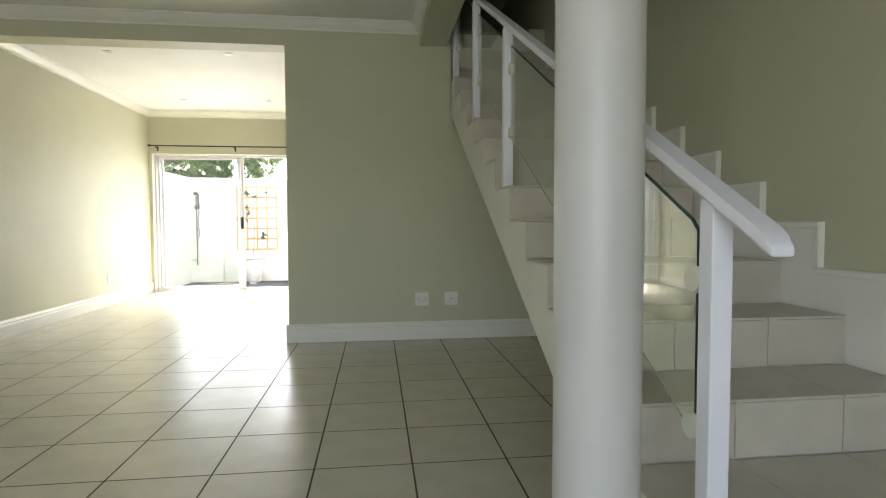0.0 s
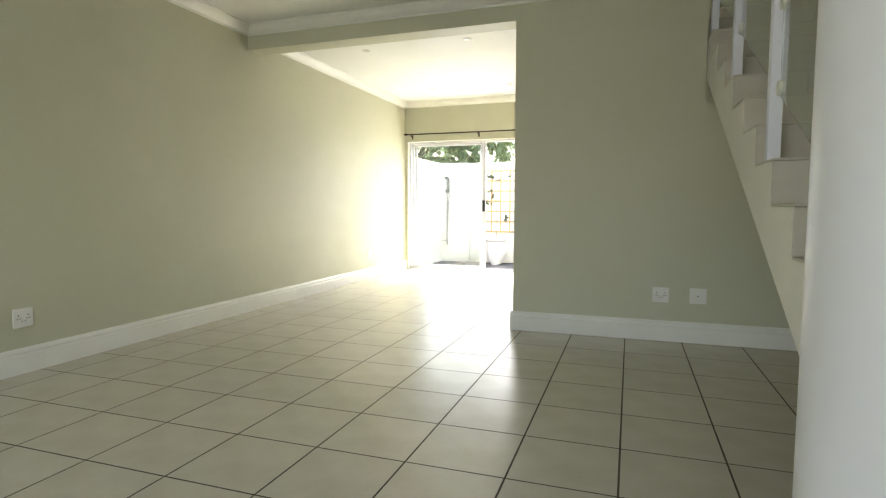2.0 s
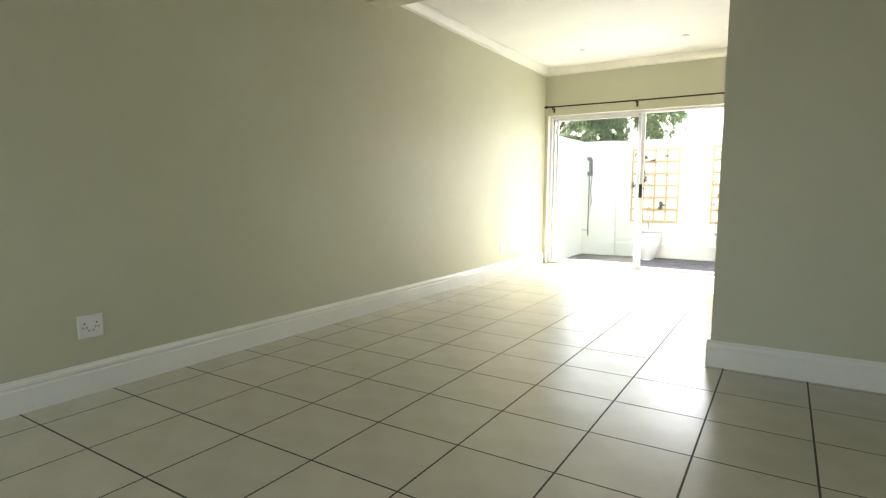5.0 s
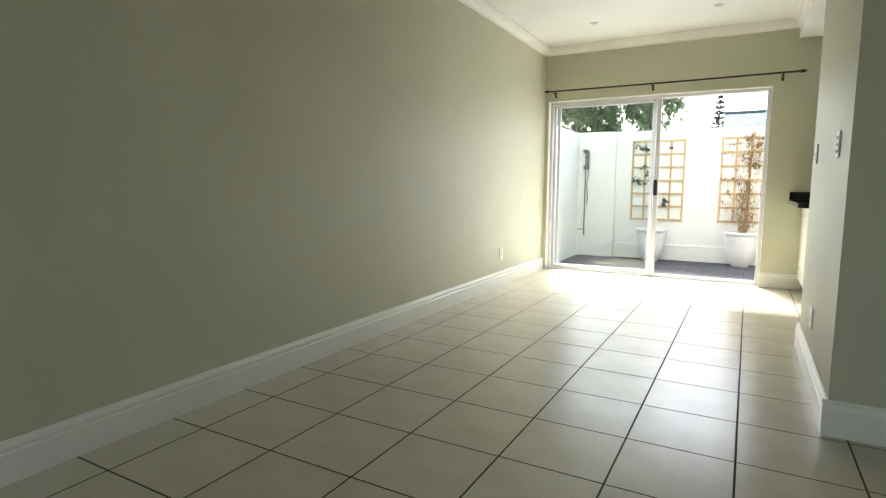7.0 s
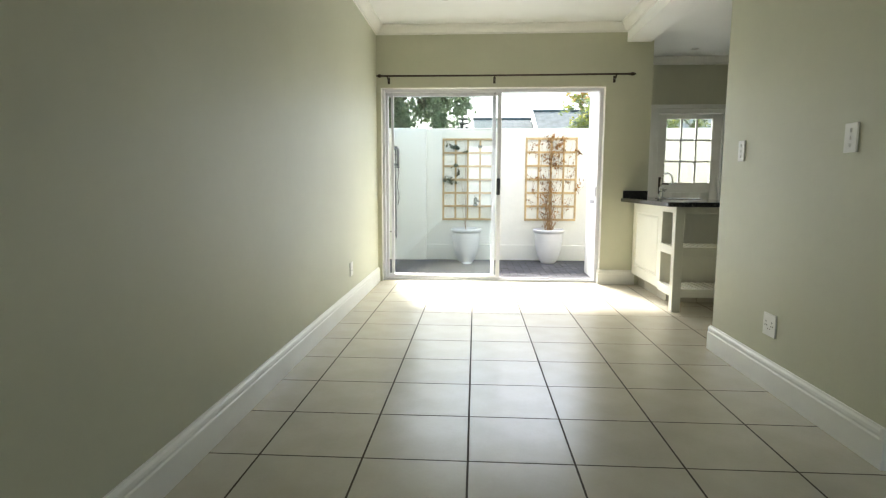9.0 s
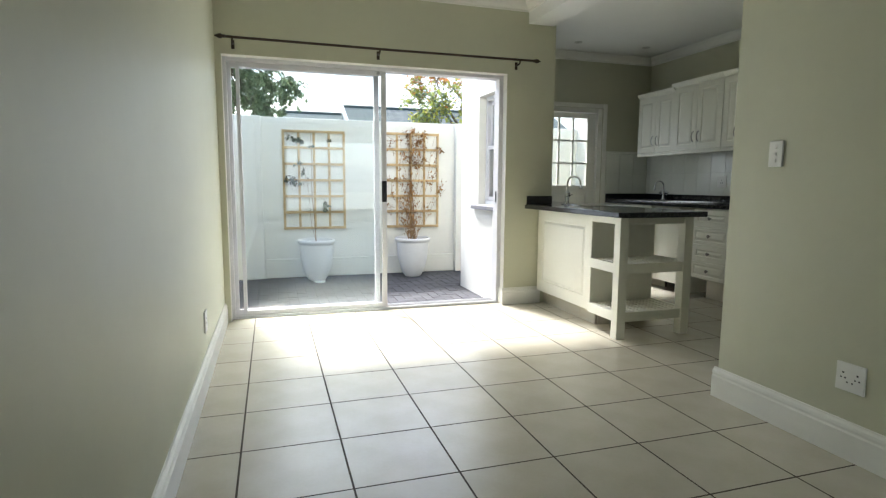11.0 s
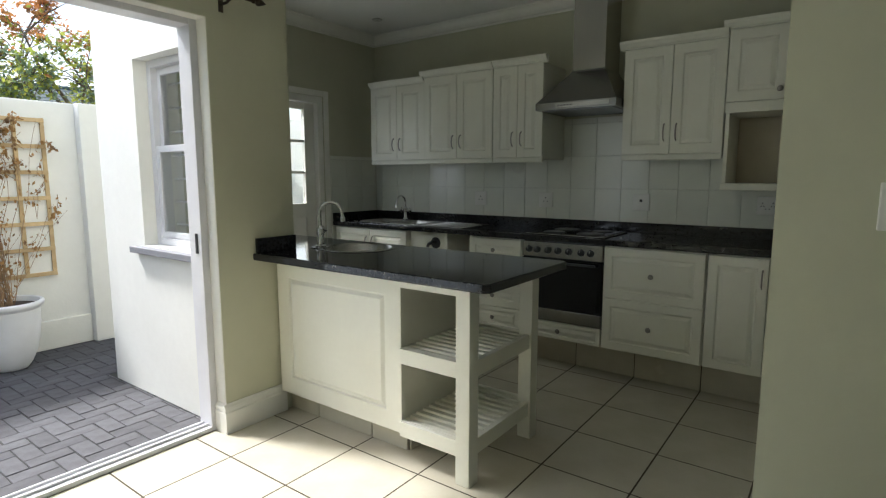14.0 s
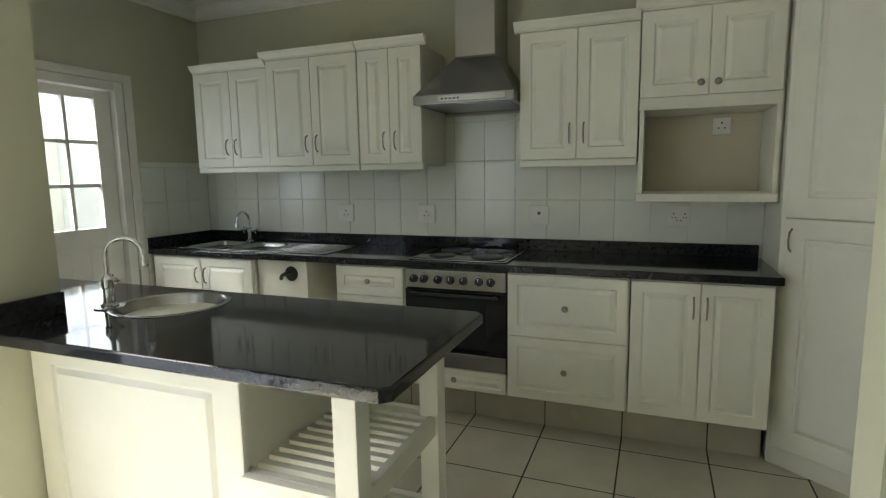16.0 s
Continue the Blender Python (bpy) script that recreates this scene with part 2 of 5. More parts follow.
def lathe(bm, profile, centre, seg=32, axis="z", sx=1.0):
    """Turned shape: profile of (radius, height)."""
    c = Vector(centre)
    rings = []
    for r, h in profile:
        ring = []
        for k in range(seg):
            a = k * math.tau / seg
            u, v = r * math.cos(a), r * math.sin(a) * sx
            q = {"z": (u, v, h), "x": (h, u, v), "y": (u, h, v)}[axis]
            ring.append(bm.verts.new(c + Vector(q)))
        rings.append(ring)
    for a, b in zip(rings, rings[1:]):
        for k in range(seg):
            bm.faces.new((a[k], a[(k + 1) % seg], b[(k + 1) % seg], b[k]))
    bm.faces.new(list(reversed(rings[0])))
    bm.faces.new(rings[-1])
    return bm


def front(bm, place, w, h, t=0.018, margin=0.055, panel=True):
    """A cabinet front with a routed, raised panel. place(u, v, n) gives the world point."""
    rings = [(0, 0), (0, t - 0.002), (0.003, t)]
    if panel:
        deep = 0.010 if margin > 0.09 else 0.006
        rings += [(margin, t), (margin + 0.006, t - deep), (margin + 0.012, t - deep), (margin + 0.030, t + 0.0)]
    vs = []
    for inset, n in rings:
        vs.append([bm.verts.new(place(u, v, n)) for u, v in ((inset, inset), (w - inset, inset), (w - inset, h - inset), (inset, h - inset))])
    for a, b in zip(vs, vs[1:]):
        for k in range(4):
            bm.faces.new((a[k], a[(k + 1) % 4], b[(k + 1) % 4], b[k]))
    bm.faces.new(vs[-1])
    bm.faces.new(list(reversed(vs[0])))
    return bm


def smooth_part(ob, angle=35):
    ob.data.shade_smooth()
    ob.data.set_sharp_from_angle(angle=radians(angle))
    return ob

# ---- dimensions of the plan ----
WL = -3.31            # face of the long side wall
Y_MID = 4.44          # face of the wall beside the wide opening
X_JAMB = -0.765       # jamb face and side of the partition
Y_PART = 5.915         # end of the partition, where the kitchen opens
Y_DOOR = 8.22         # inner face of the wall with the sliding door
H = 2.645             # ceiling
H_KIT = 2.575         # kitchen ceiling
H_BEAM = 2.465
X_WELL = 0.614        # open side of the stairs
X_RIGHT = 1.60        # wall at the stairs' closed side
X_BACK = 1.445        # kitchen's long wall
Y_KIT = 9.42          # kitchen's far wall
X_KL = -0.50          # kitchen's side wall beyond the sliding door
Y_REAR = -2.6
YARD_Z = -0.14

# ---- structure: walls ----
structure("wall_west", boxes(((WL - 0.22, Y_REAR - 0.2, 0), (WL, Y_DOOR + 0.22, H))), WALL, "long sage green painted plaster wall")
bm = boxes(((X_JAMB, Y_MID, 0), (X_RIGHT, Y_MID + 0.2, 1.75)), ((X_JAMB, Y_MID, 1.75), (X_WELL, Y_MID + 0.2, H)))
structure("wall_middle", bm, WALL, "sage green painted wall beside the wide opening and under the stairs")
structure("beam_opening", boxes(((WL, Y_MID + 0.001, H_BEAM), (X_JAMB, Y_MID + 0.2, H))), WALL, "sage green painted downstand beam over the wide opening")
structure("wall_partition", boxes(((X_JAMB, Y_MID + 0.2, 0), (X_JAMB + 0.13, Y_PART, H))), WALL, "sage green partition between dining room and kitchen")
structure("beam_kitchen", boxes(((X_JAMB, Y_PART, H_BEAM), (X_JAMB + 0.24, Y_DOOR, H))), WHITE_WALL, "white painted beam over the kitchen opening")
# wall with the sliding door: left strip, lintel, pier
DX0, DX1, DZ1 = -3.268, -0.957, 2.035
bm = boxes(((WL, Y_DOOR, 0), (DX0, Y_DOOR + 0.22, H)), ((DX0, Y_DOOR, DZ1), (DX1, Y_DOOR + 0.22, H)), ((DX1, Y_DOOR, 0), (X_KL, Y_DOOR + 0.22, H)))
structure("wall_north", bm, WALL, "sage green painted wall round the sliding door")
# kitchen side wall with the sash window
SY0, SY1, SZ0, SZ1 = 8.68, 9.345, 0.865, 2.01
XO = -0.78
bm = boxes(((XO, Y_DOOR + 0.22, YARD_Z), (X_KL, SY0, 3.2)), ((XO, SY1, YARD_Z), (X_KL, 9.90, 3.2)), ((XO, SY0, YARD_Z), (X_KL, SY1, SZ0)), ((XO, SY0, SZ1), (X_KL, SY1, 3.2)))
structure("wall_kitchen_side", bm, YARD_WALL, "white plastered kitchen wall with a sash window, facing the courtyard")
structure("wall_kitchen_side_lining", boxes(((X_KL, Y_DOOR + 0.22, 0), (X_KL + 0.012, SY0, H)), ((X_KL, SY1, 0), (X_KL + 0.012, Y_KIT, H)), ((X_KL, SY0, 0), (X_KL + 0.012, SY1, SZ0)), ((X_KL, SY0, SZ1), (X_KL + 0.012, SY1, H))), WALL, "sage green inner face of the kitchen side wall")
# kitchen far wall with the back door
KX0, KX1, KZ1 = -0.09, 0.80, 1.97
bm = boxes(((X_KL + 0.012, Y_KIT, 0), (KX0, Y_KIT + 0.14, H + 0.58)), ((KX1, Y_KIT, 0), (X_BACK, Y_KIT + 0.14, H + 0.58)), ((KX0, Y_KIT, KZ1), (KX1, Y_KIT + 0.14, H + 0.58)))
structure("wall_kitchen_far", bm, WALL, "sage green kitchen wall with the back door")
structure("wall_kitchen_back", boxes(((X_BACK, 4.95, 0), (X_BACK + 0.2, Y_KIT + 0.14, 2.86))), WALL, "sage green wall above the kitchen counter")
structure("wall_kitchen_near", boxes(((X_JAMB + 0.13, 4.95, 0), (X_BACK, 5.05, H))), WALL, "sage green wall at the kitchen's near end")
structure("wall_stairs", boxes(((X_RIGHT, Y_REAR - 0.2, 0), (X_RIGHT + 0.2, 4.949, 5.2)), ((X_RIGHT, 4.95, 2.861), (X_RIGHT + 0.2, 8.0, 5.2))), WALL, "tall sage green wall beside the stairs")
# rear wall with the front window
bm = boxes(((WL, Y_REAR - 0.2, 0), (X_RIGHT, Y_REAR, 0.35)), ((WL, Y_REAR - 0.2, 2.2), (X_RIGHT, Y_REAR, 5.2)), ((WL, Y_REAR - 0.2, 0.35), (-2.5, Y_REAR, 2.2)), ((0.1, Y_REAR - 0.2, 0.35), (X_RIGHT, Y_REAR, 2.2)))
structure("wall_south", bm, WALL, "sage green front wall with a wide window")
# ceilings
structure("ceiling_front", boxes(((WL, Y_REAR, H + 0.03), (0.35, Y_MID, H + 0.25))), WHITE_WALL, "white painted front room ceiling")
structure("ceiling_dining", boxes(((WL, Y_MID + 0.2, H), (X_JAMB, Y_DOOR, H + 0.25))), WHITE_WALL, "white painted dining room ceiling")
structure("ceiling_kitchen", boxes(((X_JAMB + 0.131, 5.05, H_KIT), (X_BACK, Y_DOOR, H_KIT + 0.25)), ((X_KL + 0.013, Y_DOOR, H_KIT), (X_BACK, Y_KIT, H_KIT + 0.25))), WHITE_WALL, "white painted kitchen ceiling")
structure("beam_stairs", boxes(((0.35, Y_REAR, 2.50), (0.575, Y_MID, 2.90))), WALL, "sage green beam along the stair opening")
bm = boxes(((0.35, Y_REAR, 2.90), (0.45, 4.44, 5.2)), ((0.35, 4.441, 2.625), (0.45, 5.049, 5.2)), ((0.35, 5.05, 2.872), (0.45, 8.0, 5.2)), ((0.451, 7.9, 2.872), (X_RIGHT - 0.001, 8.0, 5.2)))
structure("wall_upper_landing", bm, WALL, "sage green upper walls round the stairwell")
# Unseen floor, coloured dark so that the void above the stairs stays dim.
structure("floor_landing", boxes(((0.451, 5.16, 2.872), (X_RIGHT - 0.001, 7.899, 2.89))), material("dark_landing_filler", (0.05, 0.042, 0.03), 0.95, scale=20, fine=0.2), "unseen dark floor added to keep the upper landing dim")
structure("ceiling_stairwell", boxes(((0.35, Y_REAR, 5.2), (X_RIGHT + 0.2, 4.35, 5.35)), ((0.35, 4.351, 3.75), (X_RIGHT - 0.001, 8.0, 3.95)), ((0.451, 4.20, 3.951), (X_RIGHT - 0.001, 4.35, 5.199))), WHITE_WALL, "white ceilings high above the stairs and the landing")

# cornices
CORN = [(0, 0), (0, -0.085), (0.012, -0.085), (0.014, -0.072), (0.028, -0.066), (0.046, -0.050), (0.060, -0.030), (0.068, -0.014), (0.080, -0.012), (0.082, 0)]


def cornice(name, runs, z, label):
    bm = bmesh.new()
    for a, b, out in runs:
        sweep(bm, CORN, (*a, z), (*b, z), out)
    return structure(name, bm, TRIM, label)


cornice("cornice_front", [((WL, Y_REAR), (WL, Y_MID), (1, 0, 0)), ((WL, Y_MID), (0.35, Y_MID), (0, -1, 0)), ((0.35, Y_REAR), (0.35, Y_MID), (-1, 0, 0))], H + 0.03, "white moulded plaster cornice round the front room")
cornice("cornice_dining", [((WL, Y_MID + 0.2), (WL, Y_DOOR), (1, 0, 0)), ((WL, Y_DOOR), (X_JAMB, Y_DOOR), (0, -1, 0)), ((X_JAMB, Y_MID + 0.2), (X_JAMB, Y_DOOR), (-1, 0, 0))], H, "white moulded plaster cornice round the dining room")
cornice("cornice_kitchen", [((X_BACK, 5.05), (X_BACK, Y_KIT), (-1, 0, 0)), ((X_KL, Y_KIT), (X_BACK, Y_KIT), (0, -1, 0)), ((X_JAMB + 0.24, Y_DOOR), (X_KL + 0.012, Y_KIT), (1, 0, 0))], H_KIT, "white moulded plaster cornice round the kitchen")
# baseboards
BASE = [(0, 0), (0.020, 0), (0.020, 0.108), (0.015, 0.114), (0.015, 0.122), (0.019, 0.126), (0.016, 0.138), (0.008, 0.146), (0.006, 0.152), (0, 0.153)]


def baseboard(name, runs, label):
    bm = bmesh.new()
    for a, b, out in runs:
        sweep(bm, BASE, (*a, 0.0005), (*b, 0.0005), out)
    return structure(name, bm, TRIM, label)


baseboard("baseboard_west", [((WL, Y_REAR), (WL, Y_DOOR), (1, 0, 0))], "tall white moulded skirting along the long wall")
baseboard("baseboard_middle", [((X_JAMB - 0.02, Y_MID), (X_RIGHT, Y_MID), (0, -1, 0))], "tall white moulded skirting under the stairs")
baseboard("baseboard_partition", [((X_JAMB, Y_MID), (X_JAMB, Y_PART + 0.02), (-1, 0, 0)), ((X_JAMB - 0.0, Y_PART), (X_JAMB + 0.13, Y_PART), (0, 1, 0))], "tall white moulded skirting along the partition")
baseboard("baseboard_pier", [((DX1 - 0.020, Y_DOOR), (X_KL - 0.1, Y_DOOR), (0, -1, 0)), ((DX1, Y_DOOR), (DX1, Y_DOOR + 0.078), (-1, 0, 0))], "tall white moulded skirting wrapped round the pier beside the door")

# column
bm = lathe(bmesh.new(), [(0.086, 0), (0.086, 2.5)], (0.405, 0.80, 0), 48)
smooth_part(structure("column", bm, COLUMN, "round cream painted column beside the stairs, lightly scuffed", category="column"))

# ---- stairs ----
RISE, GO, STEPS = 0.169, 0.308, 15


def nose(k):
    return 1.145 + GO * (k - 3)


stairs = thing("staircase", (1.1, 0.474, 0), "straight tiled staircase with white stringer, glass balustrade beside a round column", "staircase")
poly = [(nose(1) + 0.012, 0)]
for k in range(1, STEPS + 1):
    poly += [(nose(k) + 0.012, RISE * k - 0.010), (nose(k + 1) + 0.012, RISE * k - 0.010)]
top = poly[-1]
poly += [(top[0], top[1] - 0.22), (nose(2.3), 0)]
part("stringer", prism(bmesh.new(), poly, "x", X_WELL + 0.004, X_RIGHT - 0.001), STRINGER, stairs, "white painted plaster stair body with sloping underside")
RX = [X_WELL, 0.955, 1.288, X_RIGHT - 0.022]
for k in range(1, STEPS + 1):
    y, z = nose(k), RISE * k
    for a, b in zip(RX, RX[1:]):
        part("tread_tile", box(bmesh.new(), (a + 0.0015, y, z - 0.009), (b - 0.0015, nose(k + 1) - 0.001, z), 0.0015), STAIR_TILE, stairs)
        part("riser_tile", box(bmesh.new(), (a + 0.0015, y + 0.002, z - RISE + 0.002), (b - 0.0015, y + 0.011, z - 0.0105), 0.001), STAIR_TILE, stairs)
# stepped skirting at the wall
for k in range(1, STEPS):
    y0, y1, z = nose(k) - 0.185, nose(k + 1) - 0.185, RISE * k + 0.155
    zb = RISE * (k - 1) if k > 1 else 0
    sk = part("skirting_board", box(bmesh.new(), (X_RIGHT - 0.020, y0 + 0.0005, zb), (X_RIGHT - 0.001, y1 - 0.0005, z), 0), TRIM, stairs, "white stepped skirting board")
    bm2 = box(bmesh.new(), (X_RIGHT - 0.030, y0, z - 0.022), (X_RIGHT - 0.0205, y1 + 0.02, z - 0.002), 0.003)
    box(bm2, (X_RIGHT - 0.030, y0 - 0.002, z - RISE), (X_RIGHT - 0.0205, y0 + 0.020, z - 0.023), 0.003)
    part("moulding", bm2, TRIM, sk, "white moulded skirting edge")

rail = thing("stair_balustrade", (0.66, 0.72, 0.33), "white timber balustrade with clear glass panels on the tiled stairs", "balustrade")
SL = 0.550


def rail_z(y):
    return 1.035 + (y - 0.80) * SL


PX = 0.655
for y in (0.812, 1.66, 2.54, 3.42, 4.36):
    k = max(j for j in range(1, 16) if nose(j) <= y - 0.02 or j == 1)
    dx = 0.0 if y < 1 else -0.018
    part("post", box(bmesh.new(), (PX - 0.014 + dx, y - 0.023, RISE * k), (PX + 0.033 + dx, y + 0.023, rail_z(y) + 0.004), 0.003), RAILWOOD, rail)
bm = bmesh.new()
prism(bm, [(0.612, rail_z(0.612) + 0.004), (4.75, rail_z(4.75)), (4.75, rail_z(4.75) + 0.038), (0.655, rail_z(0.655) + 0.038), (0.630, rail_z(0.630) + 0.033), (0.612, rail_z(0.612) + 0.024)], "x", PX - 0.024, PX + 0.024)
bmesh.ops.bevel(bm, geom=list(bm.edges), offset=0.007, segments=2, profile=0.5, affect="EDGES", clamp_overlap=True)
part("handrail", bm, RAILWOOD, rail, "white painted sloping handrail")
for y0, y1 in ((0.855, 1.61), (1.71, 2.49), (2.59, 3.37), (3.47, 4.31)):
    def zt(y):
        return rail_z(y) - 0.075
    def zb(y):
        return rail_z(y) - 0.535
    outline = [(y0, zb(y0) + 0.03), (y0 + 0.03, zb(y0 + 0.03)), (y1, zb(y1)), (y1, zt(y1)), (y0 + 0.025, zt(y0 + 0.025)), (y0, zt(y0) - 0.012)]
    pane = part("glass_panel", prism(bmesh.new(), outline, "x", PX - 0.004, PX + 0.004), STAIR_GLASS, rail)
    pane.visible_shadow = False
    bm = bmesh.new()
    path = [(PX, a, b) for a, b in outline]
    for i in (0, 3, 4, 5):
        tube(bm, [path[i], path[(i + 1) % 6]], 0.0050 if i == 5 else 0.0038, 6)
    part("glass_edge", bm, GLASS_EDGE, rail, "dark green polished glass edge")
    for yy in (y0, y1):
        for zz in (zt(yy) - 0.115, zb(yy) + 0.025):
            bm = lathe(bmesh.new(), [(0.004, -0.016), (0.027, -0.014), (0.030, -0.008), (0.030, 0.008), (0.027, 0.014), (0.004, 0.016)], (PX, yy + (0.006 if yy == y0 else -0.006), zz), 20, "x")
            smooth_part(part("clamp", bm, CLAMP, rail, "round pale glass clamp"))

# ---- sliding door ----
sd = thing("sliding_door", (-2.1, Y_DOOR + 0.05, 0), "white aluminium sliding glass door, slid half open, onto the courtyard", "sliding door")
FY = Y_DOOR + 0.08
part("frame", boxes(((DX0, FY, 0), (DX0 + 0.028, FY + 0.11, DZ1)), ((DX1 - 0.040, FY, 0), (DX1, FY + 0.11, DZ1)), ((DX0 + 0.029, FY, DZ1 - 0.032), (DX1 - 0.041, FY + 0.11, DZ1)), bevel=0.003), ALU, sd)
part("track", boxes(((DX0 + 0.029, FY, 0.0), (DX1 - 0.041, FY + 0.11, 0.022)), ((DX0 + 0.029, FY + 0.030, 0.022), (DX1 - 0.041, FY + 0.036, 0.034)), ((DX0 + 0.029, FY + 0.075, 0.022), (DX1 - 0.041, FY + 0.081, 0.034)), bevel=0.001), ALU, sd, "white door track with two rails")


def leaf(name, x0, x1, y, label):
    z0, z1, w = 0.026, DZ1 - 0.034, 0.042
    fr = part(name, boxes(((x0, y, z0), (x0 + 0.028, y + 0.034, z1)), ((x1 - w, y, z0), (x1, y + 0.034, z1)), ((x0 + 0.028, y, z0), (x1 - w, y + 0.034, z0 + 0.036)), ((x0 + 0.028, y, z1 - 0.036), (x1 - w, y + 0.034, z1)), bevel=0.003), ALU, sd, label)
    g = part("pane", boxes(((x0 + 0.024, y + 0.014, z0 + 0.032), (x1 - w + 0.004, y + 0.020, z1 - 0.032))), GLASS, fr)
    g.visible_shadow = False
    return fr


leaf("fixed_leaf", DX0 + 0.029, -2.06, FY + 0.063, "fixed white framed glass leaf")
sl = leaf("sliding_leaf", DX0 + 0.092, -2.005, FY + 0.018, "white framed sliding glass leaf")
bm = boxes(((-2.050, FY - 0.012, 0.93), (-2.010, FY + 0.016, 1.105)), bevel=0.006)
box(bm, (-2.044, FY - 0.022, 0.95), (-2.034, FY - 0.010, 1.085), 0.003)
part("handle", bm, BLACK_PL, sl, "black recessed pull handle")
smooth_part(part("roller_stop", lathe(bmesh.new(), [(0.006, -0.022), (0.013, -0.018), (0.013, -0.002), (0.006, 0)], (-2.075, FY + 0.016, DZ1 - 0.052), 16, "y"), ALU_DARK, sd, "small grey round roller stop"))
part("keeper", boxes(((DX1 - 0.044, FY + 0.03, 0.92), (DX1 - 0.0405, FY + 0.05, 1.02))), BLACK_PL, sd, "dark lock keeper")

# white painted reveal of the opening
structure("door_reveal", boxes(((DX0 - 0.001, Y_DOOR + 0.003, 0.001), (DX0 + 0.004, FY - 0.001, DZ1 - 0.001)), ((DX1 - 0.004, Y_DOOR + 0.003, 0.155), (DX1 + 0.001, FY - 0.001, DZ1 - 0.001)), ((DX0 + 0.004, Y_DOOR + 0.003, DZ1 - 0.004), (DX1 - 0.004, FY - 0.001, DZ1 + 0.001))), TRIM, "white painted reveal round the sliding door")

# curtain rod
rod = thing("curtain_rod", (-2.0, Y_DOOR - 0.08, 2.14), "thin dark bronze curtain rod with brackets above the sliding door", "curtain rod")
smooth_part(part("pole", tube(bmesh.new(), [(-3.225, Y_DOOR - 0.08, 2.138), (-2.0, Y_DOOR - 0.08, 2.135), (-0.76, Y_DOOR - 0.08, 2.140)], 0.0095, 12), ROD, rod))
for x, s in ((-3.225, -1), (-0.76, 1)):
    smooth_part(part("finial", lathe(bmesh.new(), [(0.004, 0), (0.013, s * 0.004), (0.013, s * 0.010), (0.008, s * 0.016), (0.019, s * 0.030), (0.017, s * 0.045), (0.003, s * 0.075)], (x, Y_DOOR - 0.08, 2.139), 14, "x"), ROD, rod))
for x in (-3.18, -2.09, -0.88):
    bm = tube(bmesh.new(), [(x, Y_DOOR, 2.105), (x, Y_DOOR - 0.05, 2.105), (x, Y_DOOR - 0.08, 2.115), (x, Y_DOOR - 0.08, 2.14)], 0.007, 8)
    box(bm, (x - 0.012, Y_DOOR - 0.006, 2.07), (x + 0.012, Y_DOOR, 2.135), 0.002)
    part("bracket", bm, ROD, rod)


# ---- sockets and switches ----
def plate(name, centre, out, w, h, holes, label, category, group="", rockers=0):
    """A wall plate. out: the axis that it faces, '+x', '-x' or '-y'."""
    c = Vector(centre)
    def at(u, v, n):
        if out == "+x":
            return c + Vector((n, u, v))
        if out == "-x":
            return c + Vector((-n, -u, v))
        return c + Vector((u, -n, v))
    def slab(bm, u0, u1, v0, v1, n0, n1, bev):
        return box(bm, at(u0, v0, n0), at(u1, v1, n1), bev)
    t = thing(name, centre, label, category, group)
    part("faceplate", slab(bmesh.new(), -w / 2, w / 2, -h / 2, h / 2, 0.0, 0.009, 0.003), PLASTIC, t)
    if holes:
        bm = bmesh.new()
        for u, v, r in holes:
            slab(bm, u - r, u + r, v - r, v + r, 0.0088, 0.0096, 0)
        part("socket_holes", bm, HOLE, t, "dark pin holes")
    for i in range(rockers):
        v = (i - (rockers - 1) / 2) * 0.030
        part("rocker", slab(bmesh.new(), -0.0065, 0.0065, v - 0.008, v + 0.008, 0.009, 0.014, 0.002), PLASTIC, t)
    return t


DOUBLE = [(-0.028, 0.016, 0.0035), (-0.035, -0.004, 0.003), (-0.019, -0.004, 0.003), (0.028, 0.016, 0.0035), (0.021, -0.004, 0.003), (0.036, -0.004, 0.003), (-0.01, -0.02, 0.003), (0.01, -0.02, 0.003)]
SINGLE = [(0.0, 0.016, 0.0045), (-0.014, -0.010, 0.0035), (0.014, -0.010, 0.0035)]
plate("wall_socket", (0.356, Y_MID, 0.348), "-y", 0.115, 0.115, DOUBLE, "white double power socket above the skirting under the stairs", "socket")
plate("aerial_socket", (0.612, Y_MID, 0.350), "-y", 0.115, 0.115, [(0, 0, 0.004)], "white aerial outlet with a single hole beside the power socket", "socket")
plate("wall_socket", (WL, 2.31, 0.335), "+x", 0.115, 0.115, DOUBLE, "white double power socket low on the long wall", "socket")
plate("wall_socket", (WL, 6.92, 0.33), "+x", 0.095, 0.115, SINGLE, "narrow white single socket near the sliding door", "socket")
plate("wall_socket", (X_JAMB, 5.25, 0.33), "-x", 0.115, 0.115, DOUBLE, "white double power socket low on the partition", "socket")
plate("light_switch", (X_JAMB, 5.668, 1.228), "-x", 0.070, 0.115, [], "white light switch plate with three small rockers", "switch", rockers=3)
plate("light_switch", (X_JAMB, 4.76, 1.225), "-x", 0.075, 0.118, [], "white light switch plate near the partition's corner", "switch", rockers=3)
for y, holes, lab in ((8.215, SINGLE, "white single power socket on the tiled splashback"), (7.625, SINGLE, "white square power socket above the worktop"), (6.905, [(0, 0.012, 0.009)], "white cooker isolator switch with a dark toggle"), (6.145, DOUBLE, "white double power socket on the tiled splashback")):
    plate("kitchen_socket", (X_BACK - 0.012, y, 1.122), "-x", 0.115, 0.115, holes, lab, "socket")

